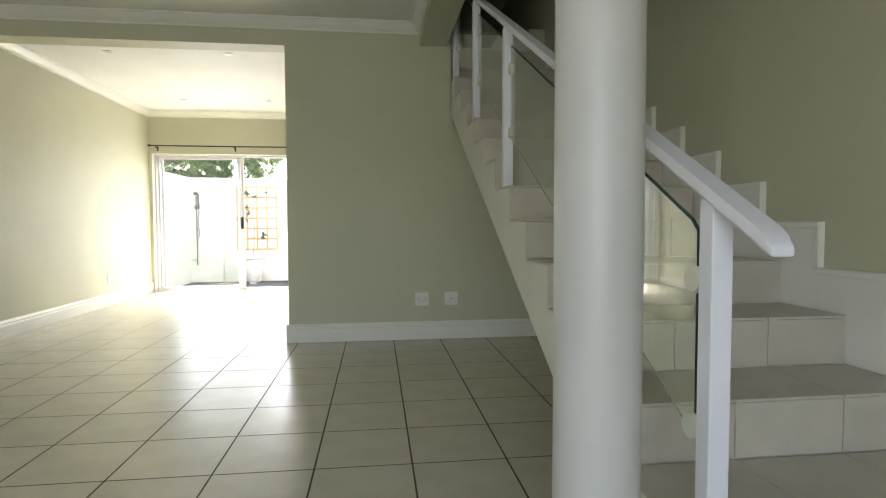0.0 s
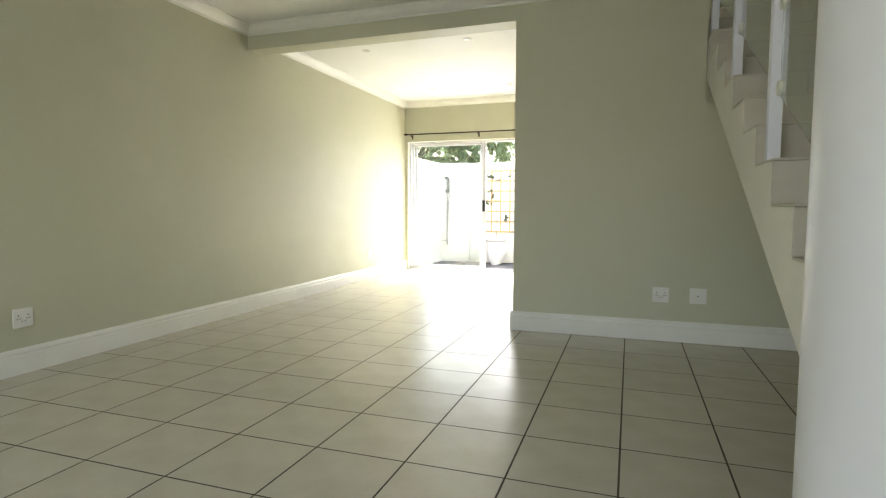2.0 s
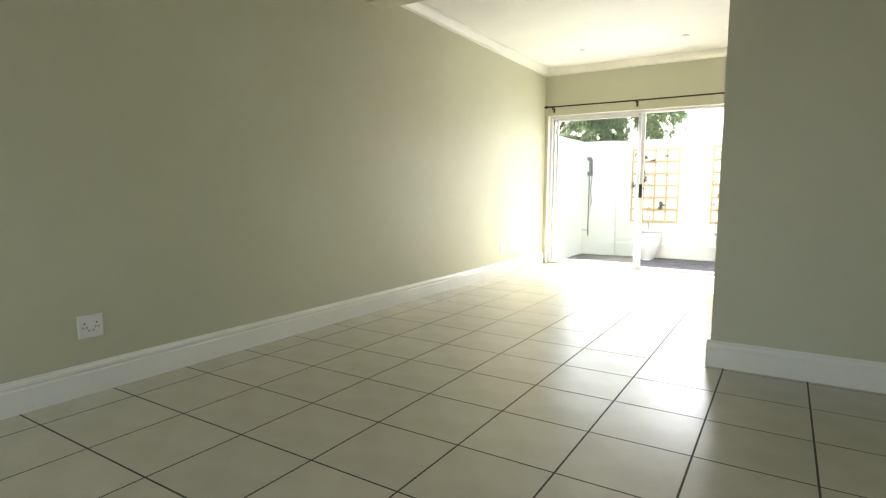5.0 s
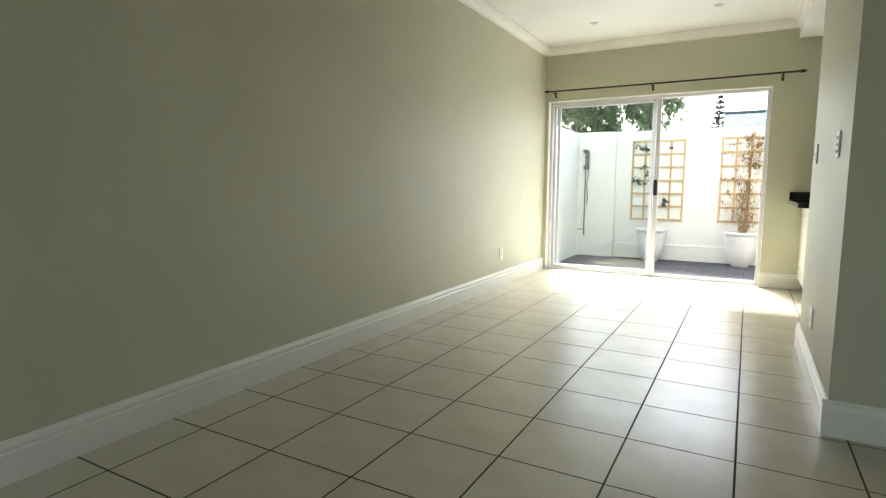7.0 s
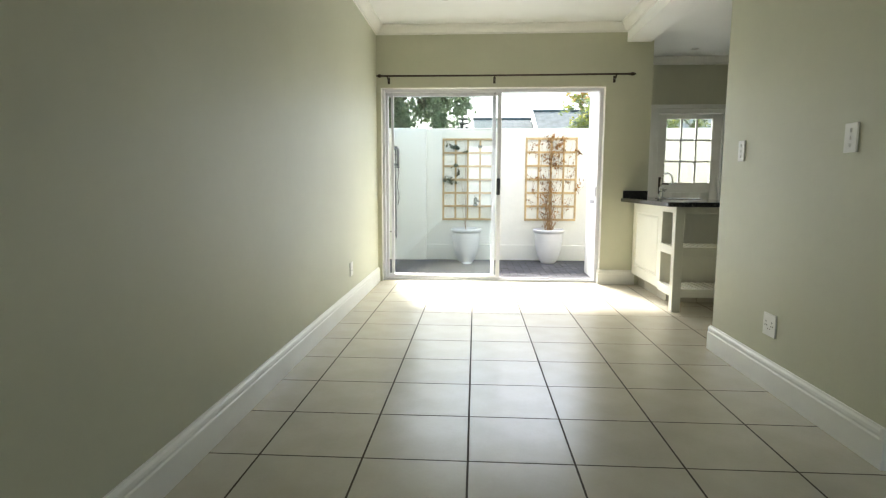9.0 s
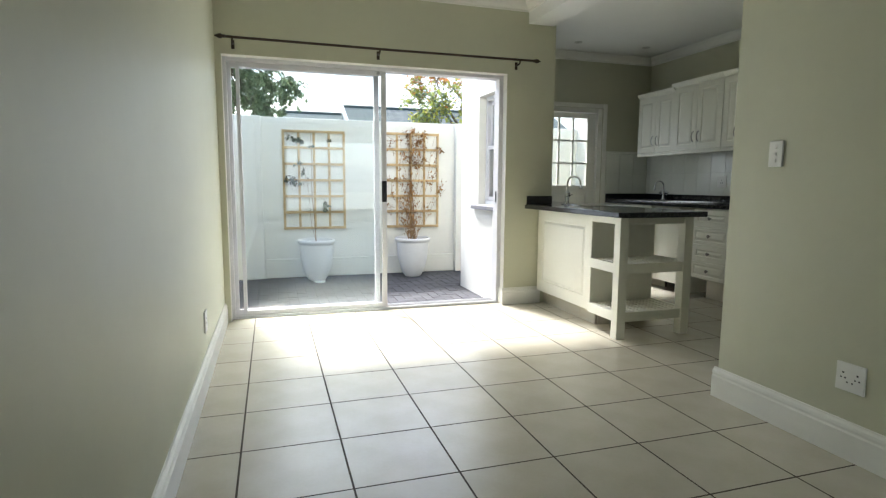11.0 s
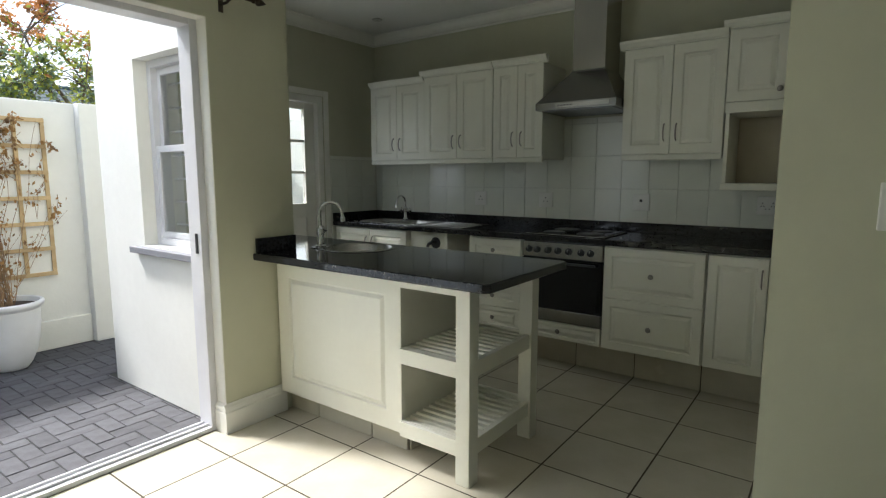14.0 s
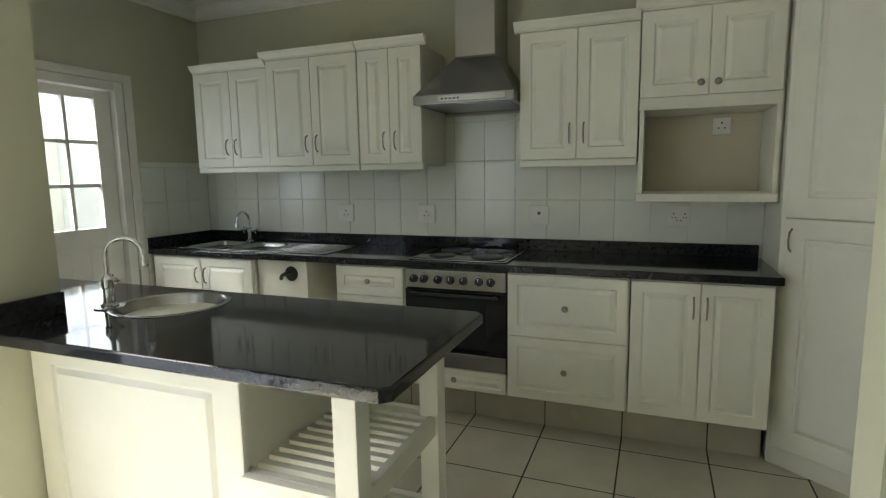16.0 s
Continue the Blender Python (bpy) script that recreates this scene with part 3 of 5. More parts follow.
# ---- downlights ----
for z, pts in ((H, ((-2.55, 5.38), (-1.43, 5.34), (-2.55, 7.40), (-1.44, 7.38))), (H_KIT, ((0.19, 9.0), (1.01, 8.97), (0.35, 6.9))), (H + 0.03, ((-2.4, 1.6), (-0.9, 1.6), (-2.4, 3.4)))):
    for x, y in pts:
        d = thing("downlight", (x, y, z), "small round recessed ceiling downlight, switched off", "downlight", "recessed ceiling downlights")
        smooth_part(part("rim", lathe(bmesh.new(), [(0.030, 0), (0.041, 0), (0.043, -0.004), (0.038, -0.007), (0.030, -0.004)], (x, y, z - 0.0005), 24), RIM, d))
        smooth_part(part("lens", lathe(bmesh.new(), [(0.001, -0.001), (0.030, -0.002), (0.028, -0.004), (0.001, -0.005)], (x, y, z), 20), LAMP, d))

# ---- kitchen ----
XF = 0.895  # faces of the base units' fronts
Z_CT = 0.912


def west(x, y, z):
    """Places fronts that face -x, u along -y."""
    return lambda u, v, n: (x - n, y - u, z + v)


def bow_handle(parent, x, y, z, length=0.10):
    pts = [(x, y, z - length / 2), (x - 0.018, y, z - length / 2 + 0.012), (x - 0.026, y, z), (x - 0.018, y, z + length / 2 - 0.012), (x, y, z + length / 2)]
    smooth_part(part("handle", tube(bmesh.new(), pts, 0.0042, 8), PEWTER, parent, "slim curved pewter handle"))


def knob(parent, x, y, z, s=1.0):
    smooth_part(part("knob", lathe(bmesh.new(), [(0.006 * s, 0), (0.005 * s, -0.010), (0.014 * s, -0.016), (0.016 * s, -0.022), (0.011 * s, -0.028), (0.001, -0.030)], (x, y, z), 16, "x"), PEWTER, parent, "round pewter knob"))


def base_unit(y1, y0, fronts, label, name="base_cabinet"):
    """Between y0 and y1; fronts: rows of (u0, u1, z0, z1, handle kind, handle place)."""
    t = thing(name, (XF + 0.25, (y0 + y1) / 2, 0.2), label, "kitchen cabinet", "kitchen base units")
    part("carcass", boxes(((XF + 0.001, y0 + 0.001, 0.215), (X_BACK - 0.014, y1 - 0.001, 0.872))), CAB, t)
    for u0, u1, z0, z1, kind, pos in fronts:
        d = part("drawer" if kind == "knob" else "door", front(bmesh.new(), west(XF, y1 - u0 - 0.002, z0), u1 - u0 - 0.004, z1 - z0 - 0.003, 0.018, 0.05 if z1 - z0 > 0.16 else 0.028), CAB, t)
        if kind == "knob":
            knob(d, XF - 0.018, y1 - (u0 + u1) / 2, (z0 + z1) / 2)
        elif kind == "bow":
            bow_handle(d, XF - 0.017, y1 - pos, z1 - 0.115)
    return t


base_unit(9.395, 8.56, [(0.02, 0.425, 0.217, 0.867, "bow", 0.39), (0.425, 0.83, 0.217, 0.867, "bow", 0.46)], "cream sink cabinet with two raised-panel doors", "sink_cabinet")
base_unit(7.965, 7.535, [(0, 0.425, 0.70, 0.867, "knob", 0), (0, 0.425, 0.54, 0.70, "knob", 0), (0, 0.425, 0.375, 0.54, "knob", 0), (0, 0.425, 0.217, 0.375, "knob", 0)], "cream cabinet of four narrow drawers", "drawer_cabinet")
base_unit(6.955, 6.365, [(0, 0.585, 0.547, 0.867, "knob", 0), (0, 0.585, 0.217, 0.547, "knob", 0)], "cream cabinet of two deep pan drawers", "drawer_cabinet")
base_unit(6.360, 5.765, [(0, 0.30, 0.217, 0.867, "bow", 0.27), (0.30, 0.59, 0.217, 0.867, "bow", 0.325)], "cream cabinet with two tall raised-panel doors")
# appliance gap with side panels
t = thing("appliance_space", (1.15, 8.23, 0), "open beige appliance bay with a round pipe hole under the worktop", "appliance bay")
part("back_panel", boxes(((1.30, 7.975, 0.0), (1.32, 8.555, 0.872))), CAB_IN, t)
part("divider", boxes(((XF + 0.02, 8.190, 0.0), (1.298, 8.206, 0.870))), CAB, t)
part("blanking_panel", boxes(((XF + 0.02, 8.207, 0.10), (XF + 0.036, 8.553, 0.870))), CAB, t)
smooth_part(part("pipe_hole", lathe(bmesh.new(), [(0.001, 0), (0.045, 0), (0.045, -0.004), (0.001, -0.004)], (XF + 0.0195, 8.30, 0.79), 20, "x"), HOLE, t, "dark round pipe hole"))
smooth_part(part("hose", tube(bmesh.new(), [(XF + 0.015, 8.30, 0.80), (XF - 0.01, 8.315, 0.797), (XF - 0.015, 8.345, 0.78), (XF - 0.005, 8.36, 0.76)], 0.012, 10), BLACK_PL, t, "short black hose end"))

# oven
ov = thing("oven", (XF + 0.25, 7.245, 0.30), "built-in steel oven with black glass door under the worktop", "oven")
OY1, OY0 = 7.53, 6.96
part("body", boxes(((XF + 0.012, OY0 + 0.002, 0.32), (X_BACK - 0.05, OY1 - 0.002, 0.870))), BLACK_PL, ov)
part("control_panel", box(bmesh.new(), (XF - 0.018, OY0 + 0.003, 0.764), (XF + 0.011, OY1 - 0.003, 0.867), 0.003), STEEL, ov, "brushed steel control panel")
dr = part("door", box(bmesh.new(), (XF - 0.020, OY0 + 0.003, 0.421), (XF + 0.011, OY1 - 0.003, 0.758), 0.004), OVEN_GLASS, ov, "black glass oven door")
part("door_trim", box(bmesh.new(), (XF - 0.020, OY0 + 0.003, 0.334), (XF + 0.011, OY1 - 0.003, 0.418), 0.003), STEEL, ov, "steel lower door trim")
bm = tube(bmesh.new(), [(XF - 0.045, OY0 + 0.04, 0.738), (XF - 0.045, OY1 - 0.04, 0.738)], 0.008, 10)
for yy in (OY0 + 0.06, OY1 - 0.06):
    tube(bm, [(XF - 0.018, yy, 0.738), (XF - 0.045, yy, 0.738)], 0.006, 8)
smooth_part(part("door_handle", bm, BLACK_PL, dr, "black bar handle"))
for i, yy in enumerate((7.475, 7.415, 7.335, 7.265, 7.190, 7.105, 7.042)):
    kb = part("dial", lathe(bmesh.new(), [(0.024, 0), (0.024, -0.003), (0.019, -0.005), (0.017, -0.022), (0.001, -0.023)], (XF - 0.018, yy, 0.814), 20, "x"), BLACK_PL, ov, "round black cooker dial")
    smooth_part(kb)
    part("dial_ring", lathe(bmesh.new(), [(0.026, -0.0005), (0.026, -0.0022), (0.0235, -0.0022)], (XF - 0.018, yy, 0.814), 24, "x"), CHROME, kb)
    part("pointer", boxes(((XF - 0.043, yy - 0.0015, 0.817), (XF - 0.040, yy + 0.0015, 0.832))), PLASTIC, kb)
    part("dial_mark", boxes(((XF - 0.0188, yy - 0.004, 0.846), (XF - 0.0181, yy + 0.004, 0.849))), HOLE, ov)
wd = thing("warming_drawer", (XF + 0.1, 7.245, 0.217), "cream drawer front below the oven", "drawer", "kitchen base units")
part("drawer_front", front(bmesh.new(), west(XF, OY1 - 0.002, 0.217), 0.565, 0.110, 0.018, 0.022), CAB, wd)
part("drawer_box", boxes(((XF + 0.001, OY0 + 0.01, 0.217), (X_BACK - 0.06, OY1 - 0.01, 0.328))), CAB, wd)
knob(wd, XF - 0.018, 7.245, 0.276)

# worktop with upstand
wt = thing("worktop", (1.15, 7.5, 0.875), "polished black granite worktop with a low upstand", "worktop")
bm = box(bmesh.new(), (XF - 0.035, 5.742, 0.875), (X_BACK - 0.013, Y_KIT - 0.018, Z_CT), 0.006)
part("slab", bm, GRANITE, wt)
part("upstand", box(bmesh.new(), (X_BACK - 0.034, 5.76, Z_CT + 0.0005), (X_BACK - 0.0125, Y_KIT - 0.040, Z_CT + 0.070), 0.003), GRANITE, wt)
part("end_upstand", box(bmesh.new(), (XF - 0.030, Y_KIT - 0.038, Z_CT + 0.0005), (X_BACK - 0.0125, Y_KIT - 0.018, Z_CT + 0.070), 0.003), GRANITE, wt)
# hob
hob = thing("hob", (1.14, 7.22, Z_CT), "flat electric hob with four solid plates and steel rim", "hob")
part("tray", box(bmesh.new(), (0.90, 6.965, Z_CT + 0.0005), (1.355, 7.515, Z_CT + 0.008), 0.003), STEEL, hob)
part("surface", box(bmesh.new(), (0.915, 6.98, Z_CT + 0.0082), (1.34, 7.50, Z_CT + 0.011), 0.001), OVEN_GLASS, hob)
for x, y, r in ((1.02, 7.10, 0.09), (1.02, 7.36, 0.073), (1.24, 7.10, 0.073), (1.24, 7.36, 0.09)):
    smooth_part(part("hot_plate", lathe(bmesh.new(), [(r, 0), (r, 0.003), (r - 0.004, 0.005), (0.02, 0.0045), (0.001, 0.004)], (x, y, Z_CT + 0.011), 28), BLACK_PL, hob, "solid black hot plate"))


def bowl(bm, cx, cy, z, ax, ay, depth, seg=40, power=2.0, lip=0.012):
    """A basin with a raised rim; power over 2 squares its plan."""
    rings = []
    for f, dz in ((1 + lip / ax, 0.0005), (1 + lip / ax * 0.6, 0.004), (1.0, 0.003), (0.97, -0.004), (0.92, -depth * 0.75), (0.80, -depth * 0.97), (0.0, -depth)):
        ring = []
        for k in range(seg):
            a = k * math.tau / seg
            c, s = math.cos(a), math.sin(a)
            ring.append(bm.verts.new((cx + ax * f * math.copysign(abs(c) ** (2 / power), c), cy + ay * f * math.copysign(abs(s) ** (2 / power), s), z + dz)))
        rings.append(ring)
    for a, b in zip(rings, rings[1:]):
        for k in range(seg):
            bm.faces.new((a[k], a[(k + 1) % seg], b[(k + 1) % seg], b[k]))
    return bm


def cut_out(ob, cx, cy, ax, ay, z, seg=32, power=2.0):
    """Removes the slab under a basin."""
    pts = []
    for k in range(seg):
        a = k * math.tau / seg
        c, s = math.cos(a), math.sin(a)
        pts.append((cx + ax * math.copysign(abs(c) ** (2 / power), c), cy + ay * math.copysign(abs(s) ** (2 / power), s)))
    base = ORIGIN[ob.name]
    bm = prism(bmesh.new(), pts, "z", z - 0.2, z + 0.1)
    bmesh.ops.recalc_face_normals(bm, faces=bm.faces)
    bmesh.ops.translate(bm, verts=bm.verts, vec=-base)
    me = bpy.data.meshes.new("cutter")
    bm.to_mesh(me)
    bm.free()
    cutter = bpy.data.objects.new("cutter", me)
    scene.collection.objects.link(cutter)
    cutter.location = ob.parent.location
    mod = ob.modifiers.new("cut", "BOOLEAN")
    mod.object, mod.solver = cutter, "EXACT"
    bpy.context.view_layer.update()
    deps = bpy.context.evaluated_depsgraph_get()
    fresh = bpy.data.meshes.new_from_object(ob.evaluated_get(deps))
    ob.modifiers.clear()
    ob.data = fresh
    bpy.data.objects.remove(cutter)


slab = bpy.data.objects["slab"]
cut_out(slab, 1.14, 9.05, 0.165, 0.145, Z_CT, power=5)
cut_out(slab, 1.14, 8.71, 0.165, 0.145, Z_CT, power=5)
sk = thing("kitchen_sink", (1.14, 8.65, Z_CT), "stainless steel double bowl sink with drainer", "sink")
for yy in (9.05, 8.71):
    smooth_part(part("bowl", bowl(bmesh.new(), 1.14, yy, Z_CT + 0.002, 0.165, 0.145, 0.03, power=5), STEEL, sk))
part("deck", boxes(((0.935, 8.07, Z_CT + 0.0004), (1.345, 8.545, Z_CT + 0.005)), ((0.935, 8.545, Z_CT + 0.0004), (0.962, 9.22, Z_CT + 0.004)), ((1.318, 8.545, Z_CT + 0.0004), (1.36, 9.22, Z_CT + 0.004)), bevel=0.001), STEEL, sk)
for i in range(9):
    x = 0.985 + i * 0.036
    part("drainer_ridge", box(bmesh.new(), (x, 8.10, Z_CT + 0.005), (x + 0.008, 8.45, Z_CT + 0.009), 0.002), STEEL, sk)


def swan_tap(x, y, z, h, reach, toward, label, pillar=True):
    t = thing("tap", (x, y, z), label, "tap")
    d = Vector(toward).normalized()
    base = Vector((x, y, z))
    smooth_part(part("base", lathe(bmesh.new(), [(0.030, 0), (0.030, 0.006), (0.020, 0.014), (0.018, 0.065), (0.022, 0.070), (0.022, 0.10), (0.013, 0.112), (0.012, 0.12)], base, 24), CHROME, t))
    pts = [base + Vector((0, 0, 0.11)), base + Vector((0, 0, h - reach / 2))]
    for i in range(1, 13):
        a = math.pi * i / 12
        pts.append(base + d * (reach / 2 * (1 - math.cos(a))) + Vector((0, 0, h - reach / 2 + reach / 2 * math.sin(a))))
    pts.append(pts[-1] + Vector((0, 0, -0.03)) + d * 0.004)
    smooth_part(part("spout", tube(bmesh.new(), pts, 0.0085, 14), CHROME, t))
    smooth_part(part("aerator", lathe(bmesh.new(), [(0.010, 0.012), (0.0125, 0.008), (0.0125, -0.014), (0.009, -0.016)], pts[-1], 16), CHROME, t))
    side = Vector((-d.y, d.x, 0))
    for s in ((1, -1) if pillar else (1,)):
        hub = base + side * (0.05 * s) + Vector((0, 0, 0.085))
        bm = tube(bmesh.new(), [base + Vector((0, 0, 0.085)), hub], 0.010, 10)
        tube(bm, [hub + d * 0.026, hub - d * 0.026], 0.005, 8)
        tube(bm, [hub + Vector((0, 0, 0.026)), hub - Vector((0, 0, 0.026))], 0.005, 8)
        lathe(bm, [(0.004, -0.012), (0.014, -0.010), (0.014, 0.010), (0.004, 0.012)], hub, 12, "y")
        smooth_part(part("cross_handle", bm, CHROME, t, "chrome cross handle"))
    return t


swan_tap(1.33, 8.955, Z_CT + 0.004, 0.215, 0.12, (-1, 0, 0), "chrome swan-neck mixer tap on the kitchen sink")

# plinth under the units
pl = thing("kitchen_plinth", (1.06, 7.3, 0), "cream tiled plinth under the base units", "plinth")
part("plinth_core", boxes(((1.066, 5.76, 0), (1.09, 7.94, 0.209)), ((1.066, 8.53, 0), (1.09, 9.32, 0.209))), GROUT, pl)
for j in range(-0, 14):
    y0 = 4.39 + 0.4 * (3 + j)
    a, b = max(y0 + 0.003, 5.76), min(y0 + 0.397, 9.32)
    if b > a and not (a > 7.93 and b < 8.54):
        if a < 7.94 < b:
            b = 7.94
        if a < 8.53 < b:
            a = 8.53
        part("plinth_tile", box(bmesh.new(), (1.055, a, 0.001), (1.0655, b, 0.208), 0.0015), TILE, pl)

# wall cabinets
XW = 1.095


def wall_unit(y1, y0, z0, z1, doors, label, handles="bow", xf=XW, pelmet=True, over=(0.0, 0.0)):
    t = thing("wall_cabinet", (xf + 0.15, (y0 + y1) / 2, z0), label, "kitchen cabinet", "kitchen wall units")
    part("carcass", boxes(((xf + 0.001, y0 + 0.001, z0), (X_BACK - 0.0125, y1 - 0.001, z1))), CAB, t)
    w = (y1 - y0) / doors
    for i in range(doors):
        d = part("door", front(bmesh.new(), west(xf, y1 - i * w - 0.0015, z0 + 0.002), w - 0.003, z1 - z0 - 0.004, 0.018, 0.055), CAB, t)
        side = 1 if i % 2 == 0 else -1
        yy = y1 - (i + 0.5) * w - side * (w / 2 - 0.035)
        if handles == "bow":
            bow_handle(d, xf - 0.017, yy, z0 + 0.13)
        else:
            knob(d, xf - 0.018, yy, z0 + 0.055)
    corn = [(0, 0), (0.0, 0.006), (0.010, 0.012), (0.026, 0.034), (0.030, 0.048), (-0.02, 0.048), (-0.02, 0)]
    bm = sweep(bmesh.new(), [(u + 0.019, v) for u, v in corn], (xf, y0 - over[0], z1 + 0.0005), (xf, y1 + over[1], z1 + 0.0005), (-1, 0, 0))
    part("cornice", bm, CAB, t, "cream moulded cornice")
    if pelmet:
        part("pelmet", box(bmesh.new(), (xf - 0.016, y0 + 0.001, z0 - 0.035), (xf + 0.006, y1 - 0.001, z0 - 0.0005), 0.004), CAB, t)
        part("base_board", boxes(((xf + 0.007, y0 + 0.001, z0 - 0.012), (X_BACK - 0.0125, y1 - 0.001, z0 - 0.0005))), CAB, t)
    return t


wall_unit(9.125, 8.535, 1.435, 2.040, 2, "cream double wall cabinet, lower than its neighbour")
wall_unit(8.530, 7.893, 1.435, 2.073, 2, "cream double wall cabinet with raised-panel doors", xf=XW - 0.012, over=(0.0, 0.028))
wall_unit(7.888, 7.490, 1.435, 2.073, 2, "narrow cream double wall cabinet beside the cooker hood", xf=XW - 0.012, over=(0.028, 0.0))
wall_unit(6.938, 6.358, 1.435, 2.073, 2, "cream double wall cabinet on the other side of the hood", xf=XW - 0.012, over=(0.0, 0.028))
mw = wall_unit(6.354, 5.760, 1.712, 2.107, 2, "cream wall cabinet with round knobs over an open microwave shelf", "knob", pelmet=False, xf=XW - 0.02, over=(0.0, 0.028))
bm = boxes(((XW - 0.02, 6.332, 1.262), (X_BACK - 0.0125, 6.352, 1.655)), ((XW - 0.02, 5.76, 1.262), (X_BACK - 0.0125, 5.778, 1.655)), ((XW - 0.035, 5.76, 1.656), (X_BACK - 0.0125, 6.354, 1.7112)))
part("niche_sides", bm, CAB, mw)
part("filler_strip", boxes(((XW + 0.02, 5.7415, 1.222), (X_BACK - 0.0125, 5.7590, 2.107))), CAB, mw)
part("niche_back", boxes(((X_BACK - 0.018, 5.779, 1.262), (X_BACK - 0.0128, 6.331, 1.654))), CAB_IN, mw, "beige back of the open shelf")
part("niche_shelf", box(bmesh.new(), (XW - 0.040, 5.755, 1.222), (X_BACK - 0.0125, 6.356, 1.261), 0.003), CAB, mw)
plate("niche_socket", (X_BACK - 0.018, 5.962, 1.594), "-x", 0.085, 0.085, SINGLE, "white power socket inside the microwave shelf", "socket")
w = thing("loose_cable", (X_BACK - 0.02, 7.93, 1.36), "thin white cable looped below the wall cabinets", "cable")
smooth_part(part("cable", tube(bmesh.new(), [(X_BACK - 0.02, 7.93 - 0.06 + 0.06 * math.cos(math.pi * i / 10) , 1.385 - 0.055 * math.sin(math.pi * i / 10)) for i in range(11)], 0.003, 6), PLASTIC, w))

# cooker hood
hd = thing("cooker_hood", (1.2, 7.235, 1.68), "brushed stainless steel pyramid cooker hood with chimney", "cooker hood")
HY0, HY1, HX = 6.942, 7.485, 0.945
bm = bmesh.new()
lv = [(HX, HY0, HY1, 1.735), (HX, HY0, HY1, 1.780), (1.150, 7.090, 7.328, 1.995), (1.155, 7.095, 7.323, 2.005)]
rings = []
for x, a, b, z in lv:
    rings.append([bm.verts.new(p) for p in ((x, a, z), (x, b, z), (X_BACK - 0.0125, b, z), (X_BACK - 0.0125, a, z))])
for a, b in zip(rings, rings[1:]):
    for k in range(4):
        bm.faces.new((a[k], a[(k + 1) % 4], b[(k + 1) % 4], b[k]))
bm.faces.new(rings[0])
bm.faces.new(rings[-1])
part("canopy", bm, HOOD, hd)
part("chimney", box(bmesh.new(), (1.157, 7.097, 2.006), (X_BACK - 0.0125, 7.321, H_KIT - 0.001), 0.002), STEEL, hd, "steel chimney duct")
part("filter", boxes(((HX + 0.04, HY0 + 0.04, 1.731), (X_BACK - 0.06, HY1 - 0.04, 1.7345))), MATTE_GREY, hd, "grey metal grease filter")
part("control_strip", box(bmesh.new(), (HX - 0.003, HY0 + 0.04, 1.744), (HX - 0.0003, HY1 - 0.14, 1.773), 0.001), STEEL, hd, "bright control strip")
for i in range(5):
    part("button", box(bmesh.new(), (HX - 0.006, 7.315 - i * 0.022, 1.755), (HX - 0.003, 7.325 - i * 0.022, 1.763), 0.001), BLACK_PL, hd)

# corner pantry with a diagonal front
pt = thing("corner_pantry", (1.05, 5.35, 0), "tall cream corner pantry cupboard with a diagonal panelled door", "cupboard")
PA, PB = Vector((1.010, 5.73, 0)), Vector((0.60, 5.205, 0))
part("carcass", prism(bmesh.new(), [(1.035, 5.740), (X_BACK - 0.001, 5.740), (X_BACK - 0.001, 5.052), (0.63, 5.052), (0.63, 5.215)], "z", 0.0, H_KIT - 0.001), CAB, pt)
dvec = (PB - PA).normalized()
nvec = Vector((dvec.y, -dvec.x, 0))
if nvec.x > 0:
    nvec = -nvec
L = (PB - PA).length
for z0, z1 in ((0.10, 1.155), (1.160, 2.45)):
    d = part("door", front(bmesh.new(), lambda u, v, n: PA + dvec * (u + 0.004) + Vector((0, 0, z0 + v)) + nvec * (n - 0.012), L - 0.008, z1 - z0, 0.020, 0.085), CAB, pt)
    if z0 < 0.5:
        c = PA + dvec * 0.035 + nvec * 0.008 + Vector((0, 0, 1.06))
        smooth_part(part("handle", tube(bmesh.new(), [c - Vector((0, 0, 0.05)), c + nvec * 0.02 - Vector((0, 0, 0.035)), c + nvec * 0.026, c + nvec * 0.02 + Vector((0, 0, 0.035)), c + Vector((0, 0, 0.05))], 0.0042, 8), PEWTER, d, "slim curved pewter handle"))

# island
isl = thing("island_cabinet", (-0.33, 7.6, 0), "cream panelled kitchen island with open slatted shelves at its end", "kitchen island")
part("carcass", boxes(((-0.612, 7.345, 0.125), (-0.06, Y_DOOR - 0.001, 0.866))), CAB, isl)
part("side_panel", front(bmesh.new(), lambda u, v, n: (-0.613 - n, 8.205 - u, 0.125 + v), 0.875, 0.740, 0.020, 0.095), CAB, isl, "large cream panel with a routed rectangle")
part("leg", box(bmesh.new(), (-0.655, 6.945, 0), (-0.585, 7.015, 0.866), 0.003), CAB, isl)
part("leg", box(bmesh.new(), (-0.110, 6.945, 0), (-0.040, 7.015, 0.866), 0.003), CAB, isl)
for a, b in (((-0.640, 7.016, 0.812), (-0.615, 7.330, 0.866)), ((-0.584, 6.962, 0.812), (-0.111, 6.984, 0.866)), ((-0.068, 7.016, 0.812), (-0.043, 7.343, 0.866))):
    part("top_rail", box(bmesh.new(), a, b, 0.002), CAB, isl)
